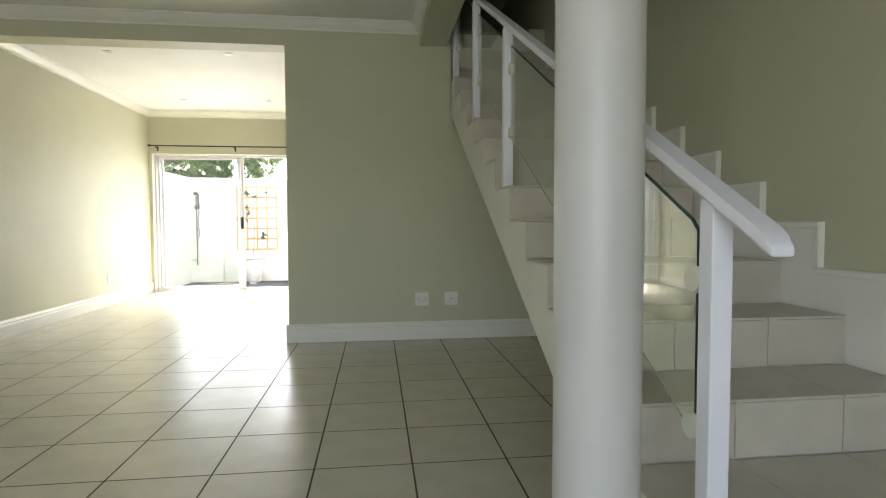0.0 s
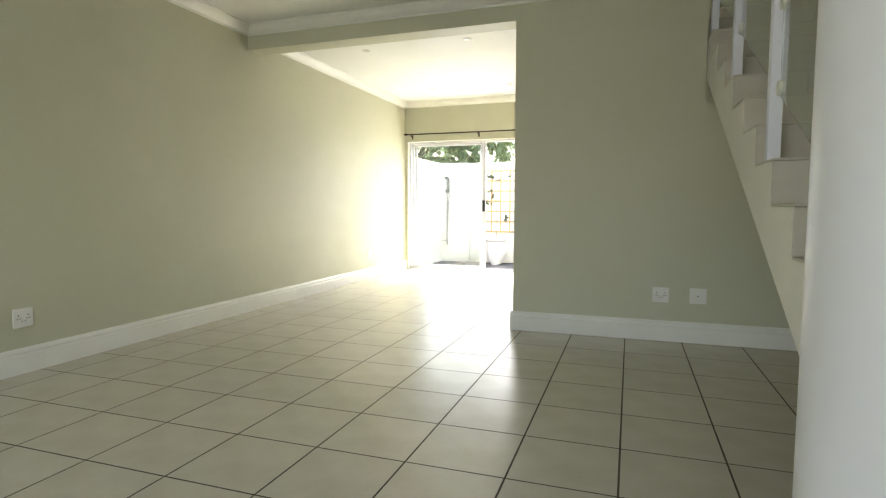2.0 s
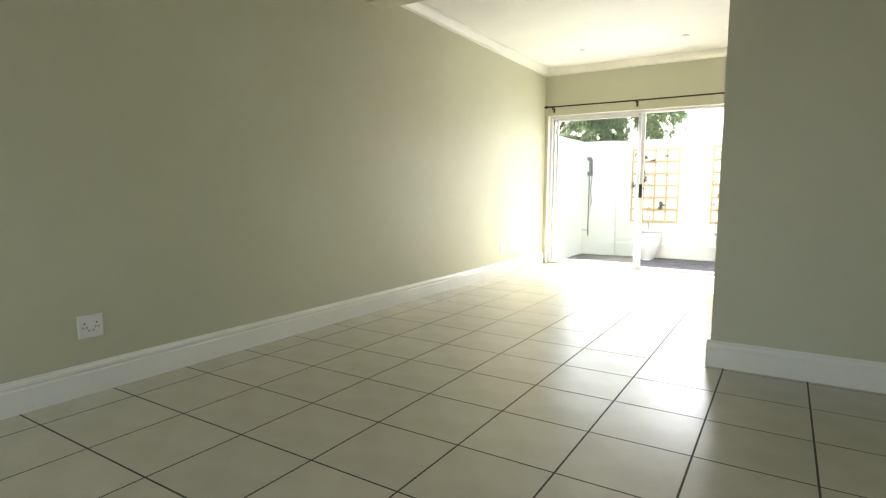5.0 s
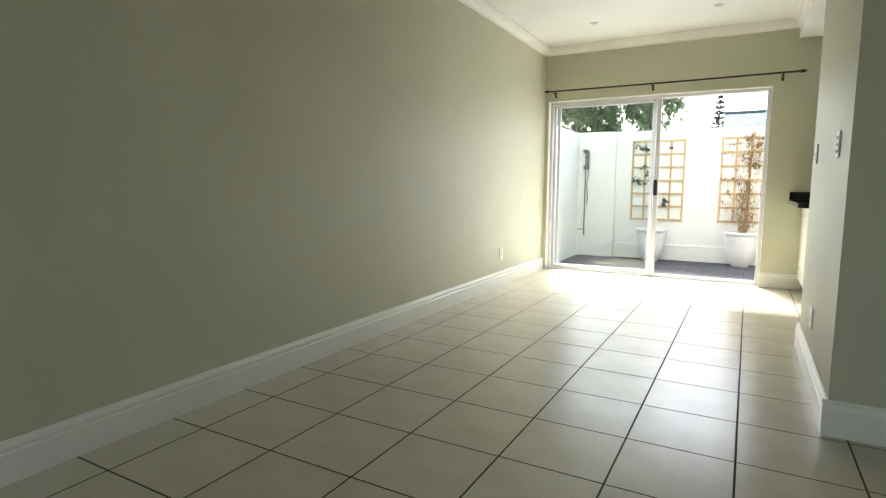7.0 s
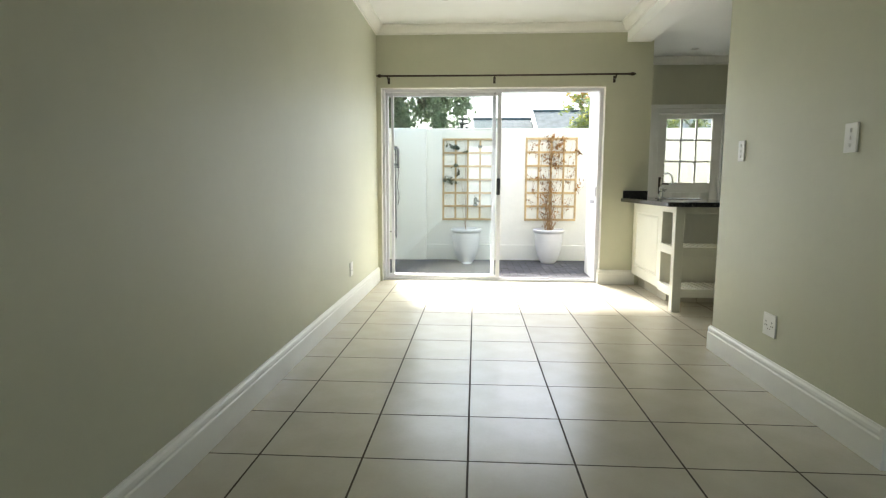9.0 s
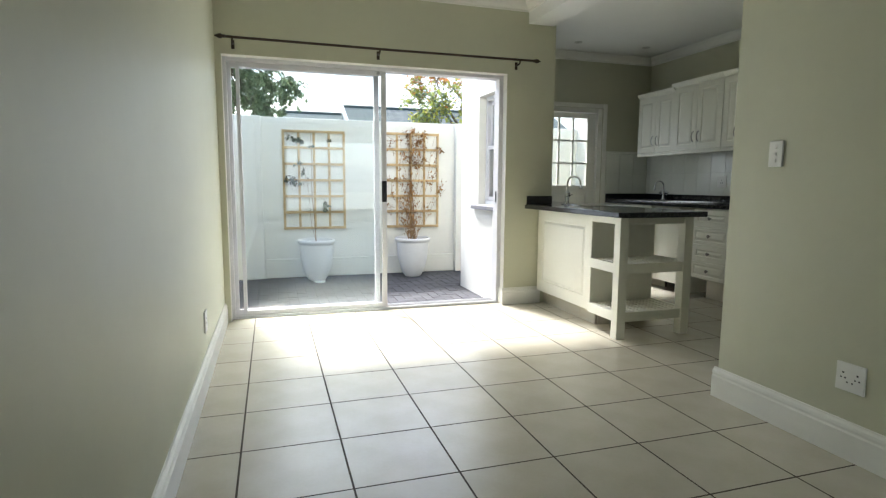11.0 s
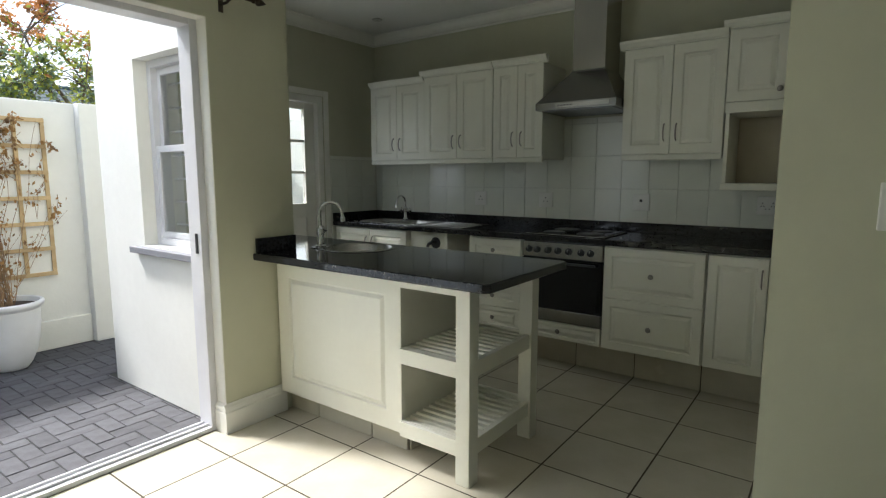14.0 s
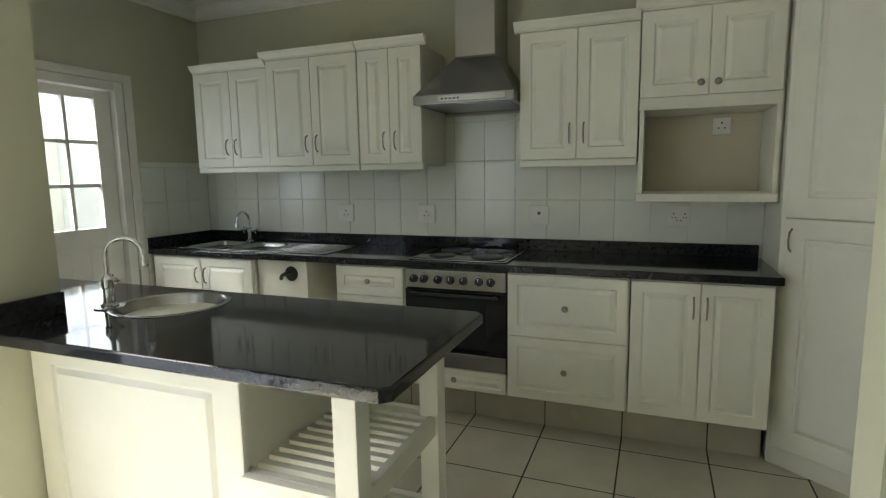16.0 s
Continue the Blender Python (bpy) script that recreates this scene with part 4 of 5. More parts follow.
for z in (0.50, 0.155):
    for a, b in (((-0.648, 7.016, z - 0.035), (-0.620, 7.330, z + 0.035)), ((-0.584, 6.955, z - 0.035), (-0.111, 6.983, z + 0.035)), ((-0.072, 7.016, z - 0.035), (-0.044, 7.343, z + 0.035))):
        part("shelf_rail", box(bmesh.new(), a, b, 0.002), CAB, isl)
    for i in range(11):
        x = -0.610 + i * 0.0495
        part("slat", box(bmesh.new(), (x, 6.9845, z + 0.012), (x + 0.027, 7.343, z + 0.030), 0.002), CAB, isl)
part("plinth_core", boxes(((-0.545, 7.36, 0), (-0.09, Y_DOOR - 0.001, 0.124))), GROUT, isl)
for a, b in ((7.362, 7.590), (7.595, 7.985), (7.990, Y_DOOR - 0.002)):
    part("plinth_tile", box(bmesh.new(), (-0.557, a, 0.001), (-0.5455, b, 0.123), 0.0015), TILE, isl)
for a, b in ((-0.545, -0.295), (-0.290, -0.09)):
    part("plinth_tile", box(bmesh.new(), (a, 7.348, 0.001), (b, 7.3595, 0.123), 0.0015), TILE, isl)
iw = thing("island_worktop", (-0.33, 7.8, 0.85), "polished black granite island worktop with a short upstand at the pier", "worktop")
bm = prism(bmesh.new(), [(-0.765, Y_DOOR - 0.001), (-0.765, 6.820), (-0.740, 6.795), (-0.065, 6.795), (-0.040, 6.820), (-0.040, 8.98), (X_KL + 0.013, 8.98), (X_KL + 0.013, Y_DOOR - 0.001)], "z", 0.868, 0.905)
bmesh.ops.bevel(bm, geom=[e for e in bm.edges if abs(e.verts[0].co.z - e.verts[1].co.z) < 1e-6], offset=0.007, segments=3, profile=0.5, affect="EDGES", clamp_overlap=True)
isl_slab = part("island_slab", bm, GRANITE, iw)
part("pier_upstand", box(bmesh.new(), (-0.750, Y_DOOR - 0.022, 0.9055), (X_KL - 0.003, Y_DOOR - 0.001, 0.982), 0.003), GRANITE, iw)
cut_out(isl_slab, -0.285, 7.94, 0.190, 0.190, 0.905)
bs = thing("prep_bowl", (-0.29, 7.95, 0.905), "round stainless steel prep bowl set in the island worktop", "sink")
smooth_part(part("bowl", bowl(bmesh.new(), -0.285, 7.94, 0.9055, 0.190, 0.190, 0.12, lip=0.018), STEEL, bs))
part("tap_ledge", lathe(bmesh.new(), [(0.052, 0), (0.052, 0.004), (0.001, 0.005)], (-0.395, 8.122, 0.9055), 28), STEEL, bs)
smooth_part(part("drain", lathe(bmesh.new(), [(0.035, 0), (0.035, 0.003), (0.028, 0.004), (0.001, 0.002)], (-0.29, 7.95, 0.787), 20), CHROME, bs))
swan_tap(-0.395, 8.122, 0.910, 0.248, 0.125, (0.55, -0.83, 0), "tall chrome swan-neck tap on the island", pillar=False)
bk = thing("island_back_cabinet", (-0.25, 8.5, 0), "cream cabinet carrying the island worktop beside the side wall", "kitchen cabinet")
part("carcass", boxes(((X_KL + 0.013, Y_DOOR + 0.001, 0.0), (-0.06, 8.96, 0.866))), CAB, bk)

# back door
bd = thing("back_door", (0.27, Y_KIT + 0.05, 0), "white timber back door with nine glass panes over boards, closed", "door")
part("frame", boxes(((KX0 + 0.001, Y_KIT + 0.002, 0), (KX0 + 0.06, Y_KIT + 0.12, KZ1 - 0.001)), ((KX1 - 0.06, Y_KIT + 0.002, 0), (KX1 - 0.001, Y_KIT + 0.12, KZ1 - 0.001)), ((KX0 + 0.061, Y_KIT + 0.002, KZ1 - 0.055), (KX1 - 0.061, Y_KIT + 0.12, KZ1 - 0.001)), bevel=0.003), TRIM, bd)
D0, D1, DY = KX0 + 0.064, KX1 - 0.064, Y_KIT + 0.045
lf = part("leaf", boxes(((D0, DY, 0.01), (D0 + 0.105, DY + 0.042, KZ1 - 0.06)), ((D1 - 0.105, DY, 0.01), (D1, DY + 0.042, KZ1 - 0.06)), ((D0 + 0.105, DY, KZ1 - 0.115), (D1 - 0.105, DY + 0.042, KZ1 - 0.06)), ((D0 + 0.105, DY, 0.955), (D1 - 0.105, DY + 0.042, 1.075)), ((D0 + 0.105, DY, 0.01), (D1 - 0.105, DY + 0.042, 0.20)), bevel=0.003), TRIM, bd)
for i in range(5):
    w = (D1 - D0 - 0.21) / 5
    part("board", box(bmesh.new(), (D0 + 0.105 + i * w + 0.001, DY + 0.012, 0.201), (D0 + 0.105 + (i + 1) * w - 0.001, DY + 0.032, 0.954), 0.003), TRIM, lf)
gx0, gx1, gz0, gz1 = D0 + 0.105, D1 - 0.105, 1.075, KZ1 - 0.115
bm = bmesh.new()
for i in (1, 2):
    x = gx0 + (gx1 - gx0) * i / 3
    box(bm, (x - 0.011, DY + 0.006, gz0), (x + 0.011, DY + 0.036, gz1), 0.002)
for j in (1, 2):
    z = gz0 + (gz1 - gz0) * j / 3
    box(bm, (gx0, DY + 0.008, z - 0.011), (gx1, DY + 0.034, z + 0.011), 0.002)
part("glazing_bars", bm, TRIM, lf)
for i in range(3):
    for j in range(3):
        x0, x1 = gx0 + (gx1 - gx0) * i / 3, gx0 + (gx1 - gx0) * (i + 1) / 3
        z0, z1 = gz0 + (gz1 - gz0) * j / 3, gz0 + (gz1 - gz0) * (j + 1) / 3
        g = part("pane", boxes(((x0 + 0.004, DY + 0.019, z0 + 0.004), (x1 - 0.004, DY + 0.023, z1 - 0.004))), GLASS, lf)
        g.visible_shadow = False
bm = boxes(((D0 + 0.035, DY - 0.006, 0.93), (D0 + 0.065, DY - 0.0005, 1.14)), bevel=0.002)
tube(bm, [(D0 + 0.05, DY - 0.005, 1.06), (D0 + 0.05, DY - 0.045, 1.06), (D0 + 0.15, DY - 0.048, 1.055)], 0.008, 8)
smooth_part(part("door_handle", bm, ROD, lf, "dark bronze lever handle"))
structure("door_casing", boxes(((KX1 + 0.001, Y_KIT - 0.012, 0), (KX1 + 0.055, Y_KIT - 0.001, KZ1 + 0.05)), ((KX0 - 0.055, Y_KIT - 0.012, 0), (KX0 - 0.001, Y_KIT - 0.001, KZ1 + 0.05)), ((KX0, Y_KIT - 0.012, KZ1 + 0.001), (KX1, Y_KIT - 0.001, KZ1 + 0.05)), bevel=0.003), TRIM, "white moulded casing round the back door")

# sash window
sw = thing("sash_window", (-0.70, 9.02, SZ0), "white sliding sash window in the courtyard wall", "window")
WX = -0.70
part("frame", boxes(((WX, SY0 + 0.001, SZ0 + 0.001), (WX + 0.10, SY0 + 0.050, SZ1 - 0.001)), ((WX, SY1 - 0.050, SZ0 + 0.001), (WX + 0.10, SY1 - 0.001, SZ1 - 0.001)), ((WX, SY0 + 0.050, SZ1 - 0.045), (WX + 0.10, SY1 - 0.050, SZ1 - 0.001)), ((WX, SY0 + 0.050, SZ0 + 0.001), (WX + 0.10, SY1 - 0.050, SZ0 + 0.045)), bevel=0.003), ALU, sw)
for z0, z1, dx in ((SZ0 + 0.047, 1.49, 0.008), (1.455, SZ1 - 0.047, 0.040)):
    s = part("sash", boxes(((WX + dx, SY0 + 0.047, z0), (WX + dx + 0.03, SY0 + 0.085, z1)), ((WX + dx, SY1 - 0.085, z0), (WX + dx + 0.03, SY1 - 0.047, z1)), ((WX + dx, SY0 + 0.086, z0), (WX + dx + 0.03, SY1 - 0.086, z0 + 0.04)), ((WX + dx, SY0 + 0.086, z1 - 0.04), (WX + dx + 0.03, SY1 - 0.086, z1)), bevel=0.003), ALU, sw)
    g = part("pane", boxes(((WX + dx + 0.013, SY0 + 0.08, z0 + 0.035), (WX + dx + 0.017, SY1 - 0.08, z1 - 0.035))), GLASS, s)
    g.visible_shadow = False
sb = thing("burglar_bars", (-0.56, 9.02, SZ0), "white horizontal burglar bars inside the sash window", "window bars")
for i in range(7):
    z = SZ0 + 0.12 + i * 0.15
    part("bar", tube(bmesh.new(), [(-0.56, SY0 + 0.002, z), (-0.56, SY1 - 0.002, z)], 0.007, 8), ALU, sb)
structure("window_sill", box(bmesh.new(), (XO - 0.045, SY0 - 0.05, SZ0 - 0.050), (XO - 0.001, SY1 + 0.12, SZ0 - 0.010), 0.004), material("grey_sill_paint", (0.24, 0.24, 0.26), 0.7, bump=0.2), "grey painted window sill")

# splashback tiles
structure("splashback_grout", boxes(((X_BACK - 0.006, 5.742, 0.89), (X_BACK - 0.0005, Y_KIT - 0.008, 1.72))), WGROUT, "white grout bed behind the splashback")
structure("splashback_grout_far", boxes(((KX1 + 0.056, Y_KIT - 0.006, 0.0), (X_BACK - 0.008, Y_KIT - 0.0005, 1.479))), WGROUT, "white grout bed beside the back door")

# ---- courtyard ----
structure("ground", boxes(((-60, 8.44, -0.5), (60, 11.4, YARD_Z - 0.035)), ((-60, 11.4, -0.5), (60, 160, -0.16)), ((-60, -60, -0.5), (60, 8.44, -0.16))), GROUND, "dry garden ground round the house")
structure("yard_bed", boxes(((-3.75, 8.442, YARD_Z - 0.034), (1.6, 11.3, YARD_Z - 0.006))), SAND, "dark sand bed between the pavers")
YF = 11.09
structure("yard_wall_far", boxes(((-3.9, YF, YARD_Z - 0.03), (3.0, YF + 0.22, 1.91)), ((-3.9, YF - 0.10, YARD_Z - 0.005), (-3.04, YF - 0.001, 1.909)), ((-0.48, YF - 0.10, YARD_Z - 0.005), (0.2, YF - 0.001, 1.909)), ((-3.039, YF - 0.03, YARD_Z - 0.005), (-0.481, YF - 0.001, 0.10)), bevel=0.008), YARD_WALL, "white plastered courtyard wall with pilasters and low plinth band")
structure("yard_wall_west", boxes(((-3.9, 8.442, YARD_Z - 0.03), (-3.64, YF - 0.102, 1.91))), YARD_WALL, "white plastered courtyard side wall")
structure("yard_wall_passage", boxes(((1.47, Y_KIT + 0.15, YARD_Z - 0.03), (1.67, YF - 0.002, 1.91))), YARD_WALL, "white plastered wall closing the passage")
structure("house_wall_upper", boxes(((-3.7, Y_DOOR + 0.221, 2.25), (XO - 0.001, Y_DOOR + 0.30, 5.0))), YARD_WALL, "white plastered wall above the sliding door")


def trellis(x0, x1, z0, z1, label):
    t = thing("trellis", ((x0 + x1) / 2, YF - 0.01, z0), label, "trellis", "wooden trellises on the courtyard wall")
    for i in range(5):
        x = x0 + 0.012 + (x1 - x0 - 0.024) * i / 4
        part("upright", box(bmesh.new(), (x - 0.015, YF - 0.016, z0), (x + 0.015, YF - 0.002, z1), 0.002), TRELLIS, t)
    for j in range(7):
        z = z0 + 0.02 + (z1 - z0 - 0.04) * j / 6
        part("crossbar", box(bmesh.new(), (x0, YF - 0.032, z - 0.016), (x1, YF - 0.018, z + 0.016), 0.002), TRELLIS, t)
    return t


trellis(-2.79, -2.00, 0.48, 1.76, "pale pine garden trellis behind a sparse green climber")
trellis(-1.50, -0.71, 0.48, 1.77, "pine garden trellis overgrown with dry brown vine")


def pot(x, y, label):
    t = thing("plant_pot", (x, y, YARD_Z), label, "plant pot", "white pots in the courtyard")
    prof = [(0.112, 0), (0.120, 0.006), (0.150, 0.045), (0.185, 0.12), (0.212, 0.22), (0.230, 0.34), (0.238, 0.455), (0.250, 0.468), (0.262, 0.478), (0.268, 0.492), (0.266, 0.506), (0.255, 0.516), (0.236, 0.512), (0.224, 0.478)]
    prof = [(r * 0.885, h) for r, h in prof]
    smooth_part(part("vessel", lathe(bmesh.new(), prof, (x, y, YARD_Z), 44), POT, t))
    bm = lathe(bmesh.new(), [(0.200, 0.470), (0.192, 0.478), (0.10, 0.485), (0.001, 0.482)], (x, y, YARD_Z), 24)
    part("soil", bm, SOIL, t)
    return t


P1, P2 = (-2.41, 10.78), (-1.16, 10.76)
pot(*P1, "white round tapered plant pot holding a thin green climber")
pot(*P2, "white round tapered plant pot holding a dried vine")


def leaf_face(bm, c, size, rng, droop=0.3, fold=True):
    d = Vector((rng.uniform(-1, 1), rng.uniform(-1, 1), rng.uniform(-1, 0.6) - droop)).normalized()
    s = d.cross(Vector((rng.uniform(-1, 1), rng.uniform(-1, 1), 1))).normalized() * size * 0.31
    n = d.cross(s).normalized() * size * 0.12
    a = bm.verts.new(c)
    b = bm.verts.new(c + d * size * 0.5 + s + n)
    m = bm.verts.new(c + d * size)
    e = bm.verts.new(c + d * size * 0.5 - s + n)
    bm.faces.new((a, b, m))
    bm.faces.new((a, m, e))


def climber(base, label, seed, mats, stems, tufts):
    """stems: end x, end z, wiggle, thickness, leaves along it; tufts: x, z, spread, leaves."""
    rng = random.Random(seed)
    x, y = base
    z0 = YARD_Z + 0.48
    t = thing("climbing_plant", (x, y, z0), label, "climbing plant")
    bs, bl = bmesh.new(), bmesh.new()
    for ex, ez, wig, r, n_leaf in stems:
        sx, sy = x + rng.uniform(-0.05, 0.05), y + rng.uniform(-0.04, 0.04)
        ph, n = rng.uniform(0, 6), 14
        path = []
        for i in range(n + 1):
            f = i / n
            path.append(Vector((sx + (ex - sx) * f ** 0.8 + wig * math.sin(ph + f * 9) * min(1, f * 3), sy + (YF - 0.045 - sy) * min(1, f * 2.2) + rng.uniform(-0.012, 0.008), z0 + (ez - z0) * f)))
        tube(bs, path, r, 5, r * 0.35)
        for _ in range(n_leaf):
            p = rng.choice(path[3:]) + Vector((rng.gauss(0, 0.022), rng.gauss(0, 0.015) - 0.01, rng.gauss(0, 0.03)))
            p.y = min(p.y, YF - 0.035)
            leaf_face(bl, p, mats[1] * rng.uniform(0.6, 1.3), rng, 1.0)
    for tx, tz, sp, n_leaf in tufts:
        tw = [Vector((tx, YF - 0.04, tz)) + Vector((rng.gauss(0, sp), rng.uniform(-0.05, 0), rng.gauss(0, sp))) for _ in range(4)]
        for a, b in zip(tw, tw[1:]):
            tube(bs, [a, a.lerp(b, 0.5) + Vector((0, -0.01, -0.01)), b], 0.0022, 4, 0.0012)
        for _ in range(n_leaf):
            k = rng.randrange(3)
            p = tw[k].lerp(tw[k + 1], rng.random()) + Vector((rng.gauss(0, sp * 0.3), -0.01, rng.gauss(0, sp * 0.3)))
            leaf_face(bl, p, mats[1] * rng.uniform(0.7, 1.3), rng, 0.8)
    tagged(part("stem", bs, STEM, t, "thin woody twining stems"), "", "", "", "stuff")
    tagged(part("leaves", bl, mats[0], t), "", "", "", "stuff")
    return t


rng = random.Random(5)
dry = [(-1.13 + rng.uniform(-0.03, 0.05), rng.uniform(1.65, 1.86), 0.020, 0.004, 12) for _ in range(7)]
dry += [(-1.12 + rng.uniform(-0.16, 0.18), rng.uniform(0.58, 0.95), 0.02, 0.0024, 5) for _ in range(26)]
dry += [(rng.uniform(-1.02, -0.86), rng.uniform(1.55, 1.80), 0.04, 0.003, 12) for _ in range(4)]
dry += [(rng.uniform(-1.30, -1.18), rng.uniform(1.4, 1.75), 0.03, 0.0025, 8) for _ in range(3)]
dry += [(-0.76, 1.75, 0.02, 0.003, 14), (-0.68, 1.08, 0.02, 0.0025, 6), (-0.62, 1.02, 0.02, 0.0025, 6)]
tufts = [(rng.uniform(-1.45, -0.78), rng.uniform(0.65, 1.72), 0.045, 7) for _ in range(38)] + [(-0.66, 1.06, 0.06, 20), (-0.75, 1.60, 0.05, 20), (-1.00, 1.62, 0.07, 46), (-1.12, 1.72, 0.05, 40), (-0.90, 1.72, 0.05, 24), (-1.03, 1.36, 0.06, 24), (-1.12, 1.45, 0.05, 20)]
climber(P2, "dried orange-brown climber with twining stems on the trellis", 4, (DRY, 0.036), dry, tufts)
green = [(-2.44, 1.74, 0.008, 0.0055, 0), (-2.56, 1.62, 0.02, 0.003, 4)]
climber(P1, "sparse green climber with a few leaves on the trellis", 9, (DULL, 0.042), green,
        [(-2.57, 1.64, 0.042, 70), (-2.72, 1.69, 0.025, 14), (-2.42, 1.57, 0.02, 16), (-2.57, 1.36, 0.028, 18), (-2.56, 1.24, 0.028, 22), (-2.64, 1.10, 0.045, 50), (-2.74, 1.14, 0.02, 12), (-2.26, 0.77, 0.045, 60), (-2.22, 1.64, 0.025, 10)])

# outdoor shower on the pilaster
sh = thing("garden_shower", (-3.505, YF - 0.12, 0.2), "grey outdoor shower rail with hand shower and hose on the wall", "outdoor shower")
YS = YF - 0.13
smooth_part(part("riser", tube(bmesh.new(), [(-3.515, YS, 0.20), (-3.515, YS, 1.58)], 0.010, 10), SHOWER, sh))
part("head", box(bmesh.new(), (-3.550, YS - 0.06, 1.57), (-3.480, YS + 0.02, 1.63), 0.008), SHOWER, sh)
part("hand_shower", box(bmesh.new(), (-3.490, YS - 0.04, 1.33), (-3.455, YS + 0.01, 1.60), 0.008), SHOWER, sh)
part("valve", box(bmesh.new(), (-3.545, YS - 0.04, 1.30), (-3.455, YS + 0.02, 1.37), 0.008), SHOWER, sh)
smooth_part(part("hose", tube(bmesh.new(), [(-3.475 + 0.012 * math.sin(i * 0.9), YS - 0.01, 1.33 - 0.055 * i) for i in range(12)], 0.007, 8), SHOWER, sh))
smooth_part(part("pipe", tube(bmesh.new(), [(-3.515, YS + 0.005, 0.30), (-3.638, YS + 0.005, 0.30)], 0.008, 8), SHOWER, sh))
for z in (0.25, 0.9, 1.5):
    part("clip", boxes(((-3.530, YS, z - 0.012), (-3.500, YF - 0.101, z + 0.012))), SHOWER, sh)
dr = thing("drain_cover", (-2.39, 10.60, YARD_Z), "white plastic drain lid lying on the pavers", "drain cover")
smooth_part(part("lid", lathe(bmesh.new(), [(0.07, 0.001), (0.07, 0.008), (0.062, 0.012), (0.001, 0.013)], (-2.39, 10.60, YARD_Z), 24), POT, dr))
ac = thing("access_cover", (-3.05, 9.2, YARD_Z), "grey metal access cover set in the pavers", "access cover")
part("cover", box(bmesh.new(), (-3.25, 9.05, YARD_Z), (-2.85, 9.40, YARD_Z + 0.008), 0.003), material("dull_grey_metal", (0.13, 0.11, 0.10), 0.8, 0.0, bump=0.2), ac)


# ---- beyond the wall ----
def house(x0, x1, y, eave, ridge, depth, gable, label):
    t = thing("house", ((x0 + x1) / 2, y + depth / 2, -0.06), label, "house", "houses beyond the wall")
    part("walls", boxes(((x0 + 0.3, y + 0.3, -0.06), (x1 - 0.3, y + depth - 0.3, eave))), YARD_WALL, t)
    ym = y + depth / 2
    rows = 14
    for i in range(rows):
        f0, f1 = i / rows, (i + 1) / rows
        za, zb = eave + (ridge - eave) * f0, eave + (ridge - eave) * f1
        ya, yb = y + (ym - y) * f0, y + (ym - y) * f1
        bm = bmesh.new()
        n = int((x1 - x0) / 0.36)
        for k in range(n):
            xa, xb = x0 + (x1 - x0) * k / n, x0 + (x1 - x0) * (k + 1) / n
            v = [bm.verts.new(p) for p in ((xa, ya - 0.03, za - 0.005), (xb, ya - 0.03, za - 0.005), (xb, yb, zb), (xa, yb, zb), ((xa + xb) / 2, ya - 0.035, za + 0.02), ((xa + xb) / 2, yb, zb + 0.008))]
            bm.faces.new((v[0], v[4], v[5], v[3]))
            bm.faces.new((v[4], v[1], v[2], v[5]))
        part("tile_course", bm, ROOF, t)
    bm = bmesh.new()
    prism(bm, [(ym, ridge), (y + depth, eave), (ym, eave - 0.02), (y, eave - 0.03)], "x", x0 + 0.01, x1 - 0.01)
    part("roof_slope", bm, ROOF, t)
    smooth_part(part("ridge_cap", tube(bmesh.new(), [(x0 - 0.05, ym, ridge + 0.03), (x1 + 0.05, ym, ridge + 0.03)], 0.09, 8), ROOF, t))
    if gable:
        part("barge_board", prism(bmesh.new(), [(y - 0.1, eave - 0.1), (y - 0.1, eave + 0.12), (ym, ridge + 0.16), (ym, ridge - 0.1)], "x", x0 - 0.16, x0 - 0.02), GUTTER, t, "white barge board on the gable")
    return t


house(-2.40, 0.76, 30.0, 3.0, 4.72, 8.0, False, "neighbouring house with a low slate grey tiled roof")
house(0.90, 13.5, 29.6, 3.0, 5.15, 8.8, True, "neighbouring house with slate grey tiled roof and white barge board")


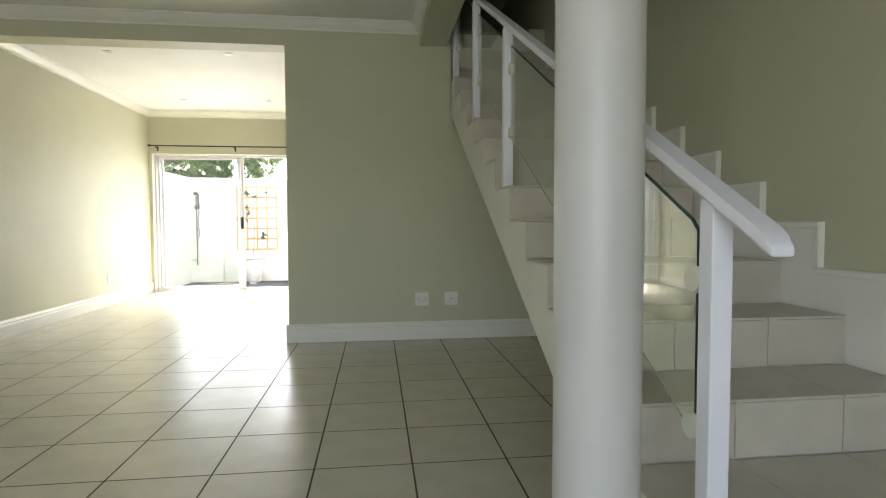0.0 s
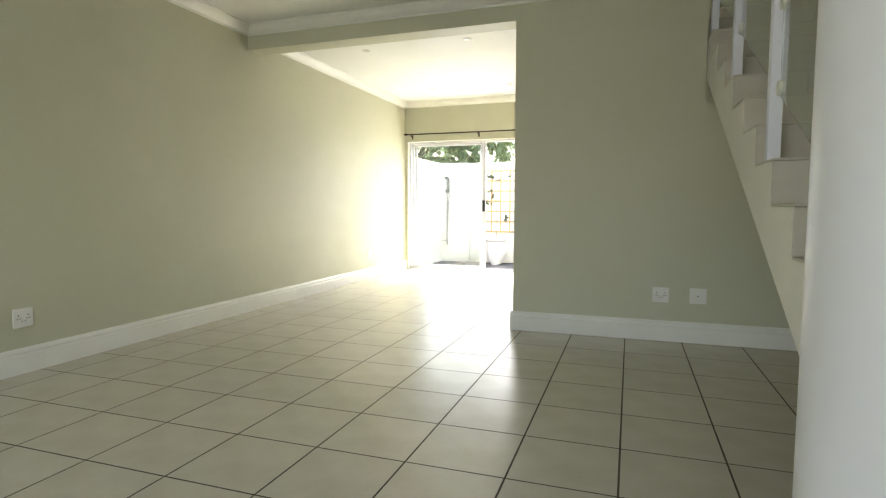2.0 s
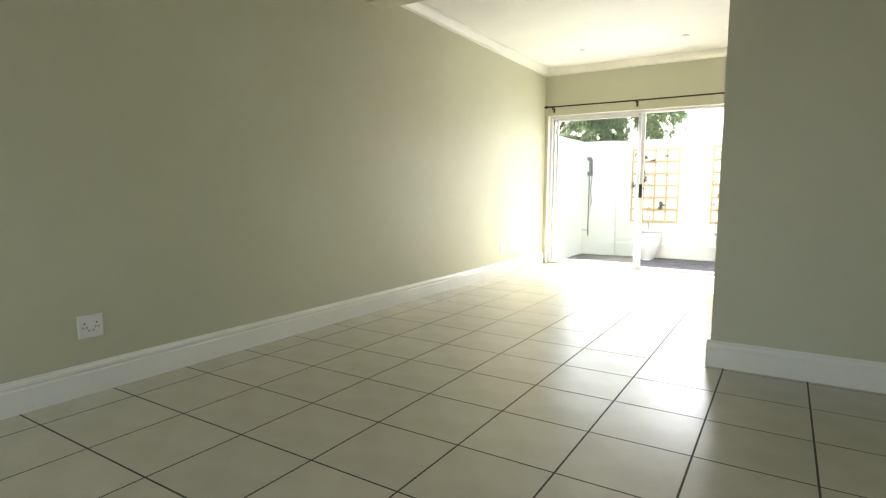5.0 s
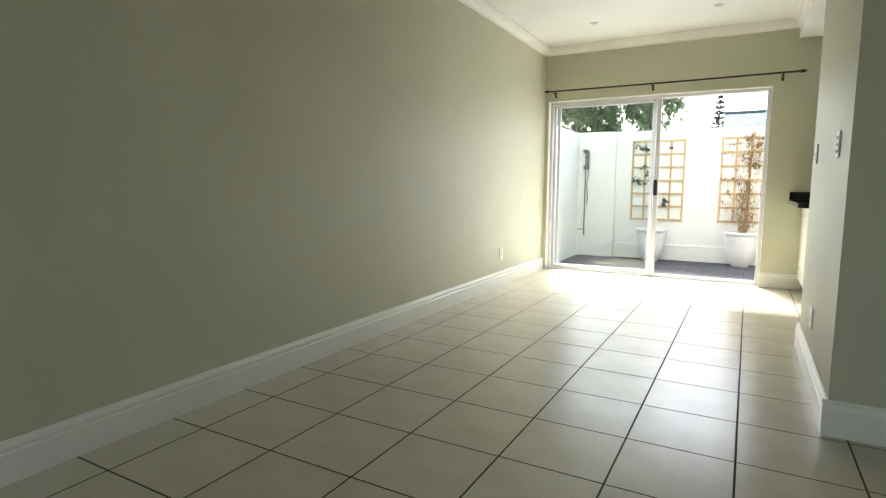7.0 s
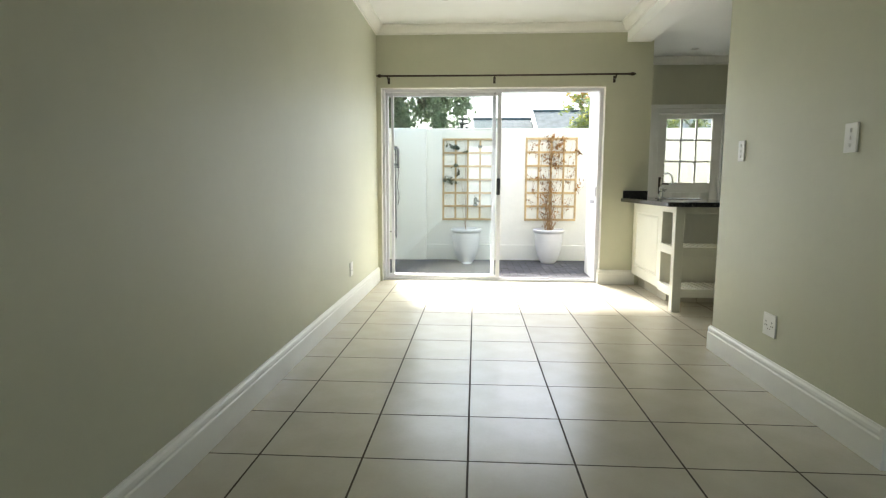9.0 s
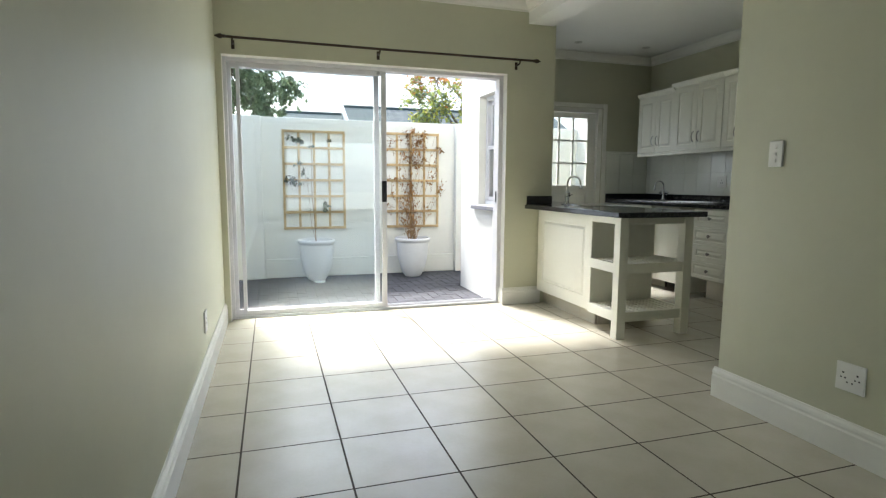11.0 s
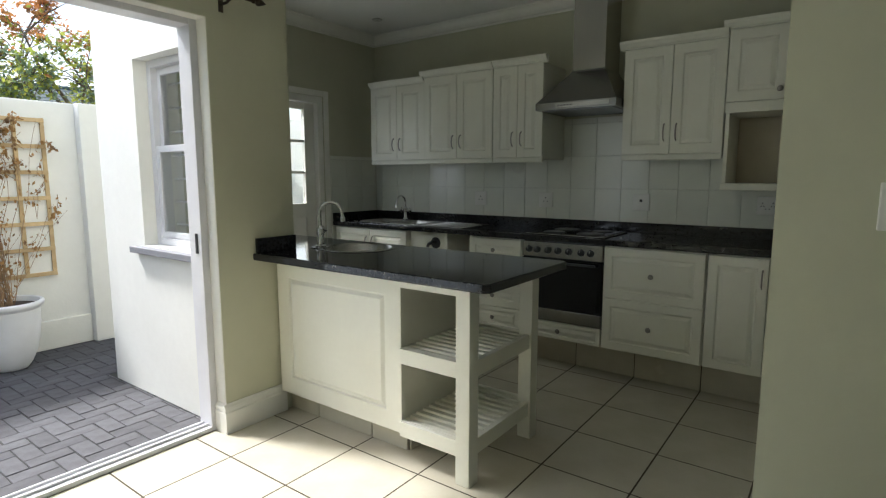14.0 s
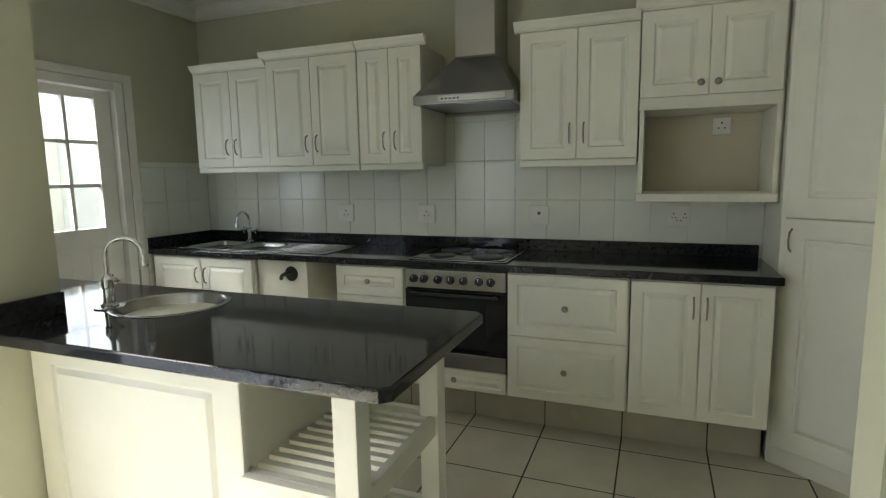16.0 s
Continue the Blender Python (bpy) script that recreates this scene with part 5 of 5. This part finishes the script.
def tree(x, y, crown, mats, label, seed, leaf_size, trunk=0.1, clumps=60, twigs=5, per_twig=13, fork_z=1.8, droop=0.5):
    """A crown of leafy twigs; mats: (material, least height) from low to high."""
    rng = random.Random(seed)
    t = thing("tree", (x, y, -0.16), label, "tree")
    cx, cy, cz, rx, ry, rz = crown
    bt = bmesh.new()
    fork = Vector((x, y, fork_z))
    tube(bt, [(x, y, -0.16), (x + 0.05, y, fork_z * 0.5), fork], trunk, 9, trunk * 0.7)
    bl = [bmesh.new() for _ in mats]
    limbs = []
    for i in range(7):
        a = math.tau * (i + rng.uniform(-0.3, 0.3)) / 7
        end = Vector((cx + rx * 0.6 * math.cos(a), cy + ry * 0.6 * math.sin(a), cz + rz * rng.uniform(-0.2, 0.55)))
        limb = [fork, fork.lerp(end, 0.35) + Vector((0, 0, 0.12)), fork.lerp(end, 0.7) + Vector((rng.uniform(-0.1, 0.1), 0, 0.08)), end]
        tube(bt, limb, trunk * 0.5, 6, trunk * 0.15)
        limbs += limb[1:]
    for i in range(clumps):
        a, r = rng.uniform(0, math.tau), rng.uniform(0.05, 1.0) ** 0.5
        f = rng.uniform(-1, 1) * math.sqrt(max(0.0, 1 - r * r)) + rng.uniform(-0.15, 0.15)
        c = Vector((cx + rx * r * math.cos(a), cy + ry * r * math.sin(a), cz + rz * f))
        near = min(limbs, key=lambda q: (q - c).length)
        tube(bt, [near, near.lerp(c, 0.5) + Vector((0, 0, 0.06)), c], trunk * 0.13, 5, 0.005)
        for k in range(twigs):
            d = Vector((rng.gauss(0, 1), rng.gauss(0, 1), rng.gauss(0, 0.6))).normalized()
            out = (c - Vector((cx, cy, cz - 0.3 * rz))).normalized()
            d = (d + out * 0.9).normalized()
            length = rng.uniform(0.18, 0.42)
            e = c + d * length + Vector((0, 0, -droop * length * 0.5))
            m = c.lerp(e, 0.5) + Vector((0, 0, 0.04))
            tube(bt, [c, m, e], 0.005, 4, 0.002)
            for q in range(per_twig):
                f2 = rng.uniform(0.15, 1.05)
                p = (c.lerp(m, f2 * 2) if f2 < 0.5 else m.lerp(e, f2 * 2 - 1)) + Vector((rng.gauss(0, 0.03), rng.gauss(0, 0.03), rng.gauss(0, 0.03)))
                h = p.z + rng.gauss(0, 0.22)
                idx = max([j for j, (_, low) in enumerate(mats) if h >= low] or [0])
                leaf_face(bl[idx], p, leaf_size * rng.uniform(0.65, 1.35), rng, droop)
    part("trunk", bt, BARK, t, "branching grey-brown trunk")
    for (m, _), b in zip(mats, bl):
        tagged(part("crown", b, m, t), "", "", "", "stuff")
    return t


tree(-5.9, 14.4, (-5.35, 14.1, 2.95, 2.75, 1.0, 1.35), [(LEAF, 0)], "broadleaf tree overhanging the wall, its leaves paled by door glass sheen", 3, 0.082, 0.13, clumps=300, twigs=6, per_twig=24, droop=0.7)
tree(1.0, 14.6, (1.05, 14.4, 2.65, 1.45, 0.8, 1.0), [(LEAF, 0), (LEAF_Y, 2.25), (LEAF, 2.5), (LEAF_Y, 2.75), (LEAF_O, 3.12)], "airy yellow-green tree with orange tips above the wall", 8, 0.066, 0.07, clumps=85, twigs=6, per_twig=20, fork_z=1.7, droop=0.1)
tree(-9.6, 17.5, (-9.2, 17.0, 3.0, 3.6, 1.6, 1.8), [(LEAF_Y, 0), (LEAF, 2.6)], "dense green tree far beyond the wall", 12, 0.15, 0.15, clumps=110, twigs=6, per_twig=12)


def conifer(x, y, h, r, label, seed):
    rng = random.Random(seed)
    t = thing("conifer", (x, y, -0.06), label, "tree")
    part("trunk", tube(bmesh.new(), [(x, y, -0.06), (x, y, h)], 0.16, 7, 0.02), BARK, t)
    bl = bmesh.new()
    n = 15
    for i in range(n):
        f = i / (n - 1)
        z = 2.2 + (h - 2.3) * f
        rr = r * (1 - f) ** 0.8 + 0.12
        for k in range(7):
            a = k * math.tau / 7 + i * 0.7
            tip = Vector((x + rr * math.cos(a), y + rr * math.sin(a), z + rr * 0.25))
            tube(bl, [(x, y, z), ((x + tip.x) / 2, (y + tip.y) / 2, z + rr * 0.02), tip], 0.09 * (1.2 - f), 5, 0.04)
            for q in range(5):
                p = Vector((x, y, z)).lerp(tip, rng.uniform(0.3, 1))
                leaf_face(bl, p, 0.25 * rng.uniform(0.6, 1.2), rng, -0.6)
    tagged(part("crown", bl, PINE, t), "", "", "", "stuff")
    return t


conifer(-3.35, 48, 7.6, 0.95, "tall dark conifer with whorled branches in the distance", 2)

# ---- countable pieces last ----
PIECES = {}


def piece(name, key, size, centre, mat, parent, bevel, normal="z"):
    """A bevelled slab of a wall, floor or pavement on shared mesh data."""
    k = (key, tuple(round(s, 3) for s in size), normal)
    if k not in PIECES:
        sx, sy, t = size
        bm = bmesh.new()
        b = bevel
        lo = [(-sx / 2, -sy / 2), (sx / 2, -sy / 2), (sx / 2, sy / 2), (-sx / 2, sy / 2)]
        hi = [(-sx / 2 + b, -sy / 2 + b), (sx / 2 - b, -sy / 2 + b), (sx / 2 - b, sy / 2 - b), (-sx / 2 + b, sy / 2 - b)]
        rings = []
        for pts, h in ((lo, -t), (lo, -b), (hi, 0)):
            ring = []
            for u, v in pts:
                q = {"z": (u, v, h), "-x": (-h, u, v), "-y": (u, -h, v)}[normal]
                ring.append(bm.verts.new(q))
            rings.append(ring)
        for a, c in zip(rings, rings[1:]):
            for i in range(4):
                bm.faces.new((a[i], a[(i + 1) % 4], c[(i + 1) % 4], c[i]))
        bm.faces.new(rings[-1])
        bmesh.ops.recalc_face_normals(bm, faces=bm.faces)
        up = Vector({"z": (0, 0, 1), "-x": (-1, 0, 0), "-y": (0, -1, 0)}[normal])
        bm.faces.ensure_lookup_table()
        if bm.faces[-1].normal.dot(up) < 0:
            bmesh.ops.reverse_faces(bm, faces=bm.faces)
        me = bpy.data.meshes.new(name)
        bm.to_mesh(me)
        bm.free()
        me.materials.append(mat)
        PIECES[k] = me
    ob = new(name, PIECES[k])
    ob.parent = parent
    ob.location = Vector(centre) - ORIGIN.get(parent.name, Vector((0, 0, 0)))
    return ob


def merged(name, size_list, mat, parent, t, bevel):
    """The pieces past the counted ones, joined."""
    verts, faces = [], []
    for cx, cy, sx, sy, z in size_list:
        o = len(verts)
        for b, h in ((0, -t), (0, -bevel), (bevel, 0)):
            verts += [(cx - sx / 2 + b, cy - sy / 2 + b, z + h), (cx + sx / 2 - b, cy - sy / 2 + b, z + h), (cx + sx / 2 - b, cy + sy / 2 - b, z + h), (cx - sx / 2 + b, cy + sy / 2 - b, z + h)]
        for r in (0, 4):
            for i in range(4):
                faces.append((o + r + i, o + r + (i + 1) % 4, o + r + 4 + (i + 1) % 4, o + r + 4 + i))
        faces.append((o + 8, o + 9, o + 10, o + 11))
    me = bpy.data.meshes.new(name)
    me.from_pydata(verts, [], faces)
    me.materials.append(mat)
    ob = new(name, me)
    ob.parent = parent
    return tagged(ob, "", "", "", "stuff")


floor = structure("floor", boxes(((WL, Y_REAR, -0.12), (X_RIGHT, Y_DOOR + 0.22, -0.0005)), ((X_KL, Y_DOOR + 0.22, -0.12), (X_BACK, Y_KIT + 0.14, -0.0005)), ((WL, Y_REAR - 0.2, -0.12), (X_RIGHT, Y_REAR, -0.0005))), GROUT, "cream ceramic tiled floor with brown grout")
GX, GY, PT, GAP = -0.69, 4.39, 0.40, 0.0078
rest = []
for i in range(-7, 7):
    for j in range(-18, 13):
        x0, x1 = GX + PT * i, GX + PT * (i + 1)
        y0, y1 = GY + PT * j, GY + PT * (j + 1)
        lim = [WL + 0.001, X_RIGHT - 0.001, Y_REAR + 0.001, Y_DOOR + 0.20 if (x0 + x1) / 2 > X_KL else Y_DOOR + 0.078]
        if (x0 + x1) / 2 > X_KL and y0 > 8.2:
            lim = [X_KL + 0.013, X_BACK - 0.001, Y_DOOR, Y_KIT - 0.001]
        a, b, c, d = max(x0 + GAP / 2, lim[0]), min(x1 - GAP / 2, lim[1]), max(y0 + GAP / 2, lim[2]), min(y1 - GAP / 2, lim[3])
        if b - a < 0.01 or d - c < 0.01:
            continue
        if y1 < 0.3 or (x0 > 1.0 and y0 < 4.3) or (x0 > 1.1 and y0 > 4.3):
            rest.append(((a + b) / 2, (c + d) / 2, b - a, d - c, 0.0))
        else:
            piece("floor_tile", "floor", (b - a, d - c, 0.008), ((a + b) / 2, (c + d) / 2, 0.0), TILE, floor, 0.0003)
merged("floor_tiles_far", rest, TILE, floor, 0.008, 0.0003)

# splashback tiles
sback = bpy.data.objects["splashback_grout"]
TW, TH = 0.19, 0.2335
for i in range(19):
    for j in range(4):
        y0, y1 = 7.43 - TW * (i - 10), 7.43 - TW * (i - 11)
        y0, y1 = min(y0, y1), max(y0, y1)
        z0, z1 = 0.979 + TH * j, 0.979 + TH * (j + 1)
        if j >= 2 and not (6.95 < (y0 + y1) / 2 < 7.53):
            continue
        y0, y1, z1 = max(y0, 5.745), min(y1, Y_KIT - 0.012), min(z1, 1.72)
        if y1 - y0 < 0.02:
            continue
        piece("wall_tile", "splash", (y1 - y0 - 0.003, z1 - z0 - 0.003, 0.006), (X_BACK - 0.012, (y0 + y1) / 2, (z0 + z1) / 2), WTILE, sback, 0.0015, "-x")
far = bpy.data.objects["splashback_grout_far"]
for i in range(4):
    for j in range(7):
        x1 = X_BACK - 0.013 - TW * i
        x0 = max(x1 - TW, KX1 + 0.057)
        z0, z1 = 0.979 + TH * (j - 4), 0.979 + TH * (j - 3)
        z0, z1 = max(z0, 0.01), min(z1, 1.447)
        if x1 - x0 < 0.02 or z1 - z0 < 0.02:
            continue
        piece("wall_tile", "far", (x1 - x0 - 0.003, z1 - z0 - 0.003, 0.006), ((x0 + x1) / 2, Y_KIT - 0.012, (z0 + z1) / 2), WTILE, far, 0.0015, "-y")
part("tile_cap", box(bmesh.new(), (KX1 + 0.056, Y_KIT - 0.020, 1.4475), (X_BACK - 0.013, Y_KIT - 0.0065, 1.480), 0.003), WTILE, far, "rounded white cap row")

# herringbone pavers
bed = bpy.data.objects["yard_bed"]
PL, PWD = 0.20, 0.10
spare = []
near = []
for r in range(-24, 60):
    for s in range(-30, 40):
        for hor in (True, False):
            bx, by = -3.7 + PWD * r, 8.44 + PWD * s
            if (r - s) % 4 == 0 and hor:
                x0, x1, y0, y1 = bx, bx + PL, by, by + PWD
            elif (r - s) % 4 == 3 and not hor:
                x0, x1, y0, y1 = bx, bx + PWD, by, by + PL
            else:
                continue
            a, b, c, d = max(x0, -3.638), min(x1, 1.44), max(y0, 8.445), min(y1, 11.05)
            if x0 < XO - 0.001 < x1 and c < 9.90:
                b = min(b, XO - 0.001)
            if (a + b) / 2 > XO and d < 9.92:
                continue
            if (a + b) / 2 > XO and c < 9.91:
                c = 9.91
            if b - a < 0.015 or d - c < 0.015:
                continue
            near.append(((a + b) / 2, (c + d) / 2, b - a - 0.006, d - c - 0.006))
near.sort(key=lambda p: abs(p[0] + 1.2) * 0.6 + (p[1] - 8.4))
rngp = random.Random(5)
for n, (cx, cy, sx, sy) in enumerate(near):
    z = YARD_Z + rngp.uniform(-0.004, 0.0)
    if n < 300:
        piece("paver", "paver", (sx, sy, 0.03), (cx, cy, z), PAVER, bed, 0.0022)
    else:
        spare.append((cx, cy, sx, sy, z))
merged("pavers_far", spare, PAVER, bed, 0.03, 0.0022)
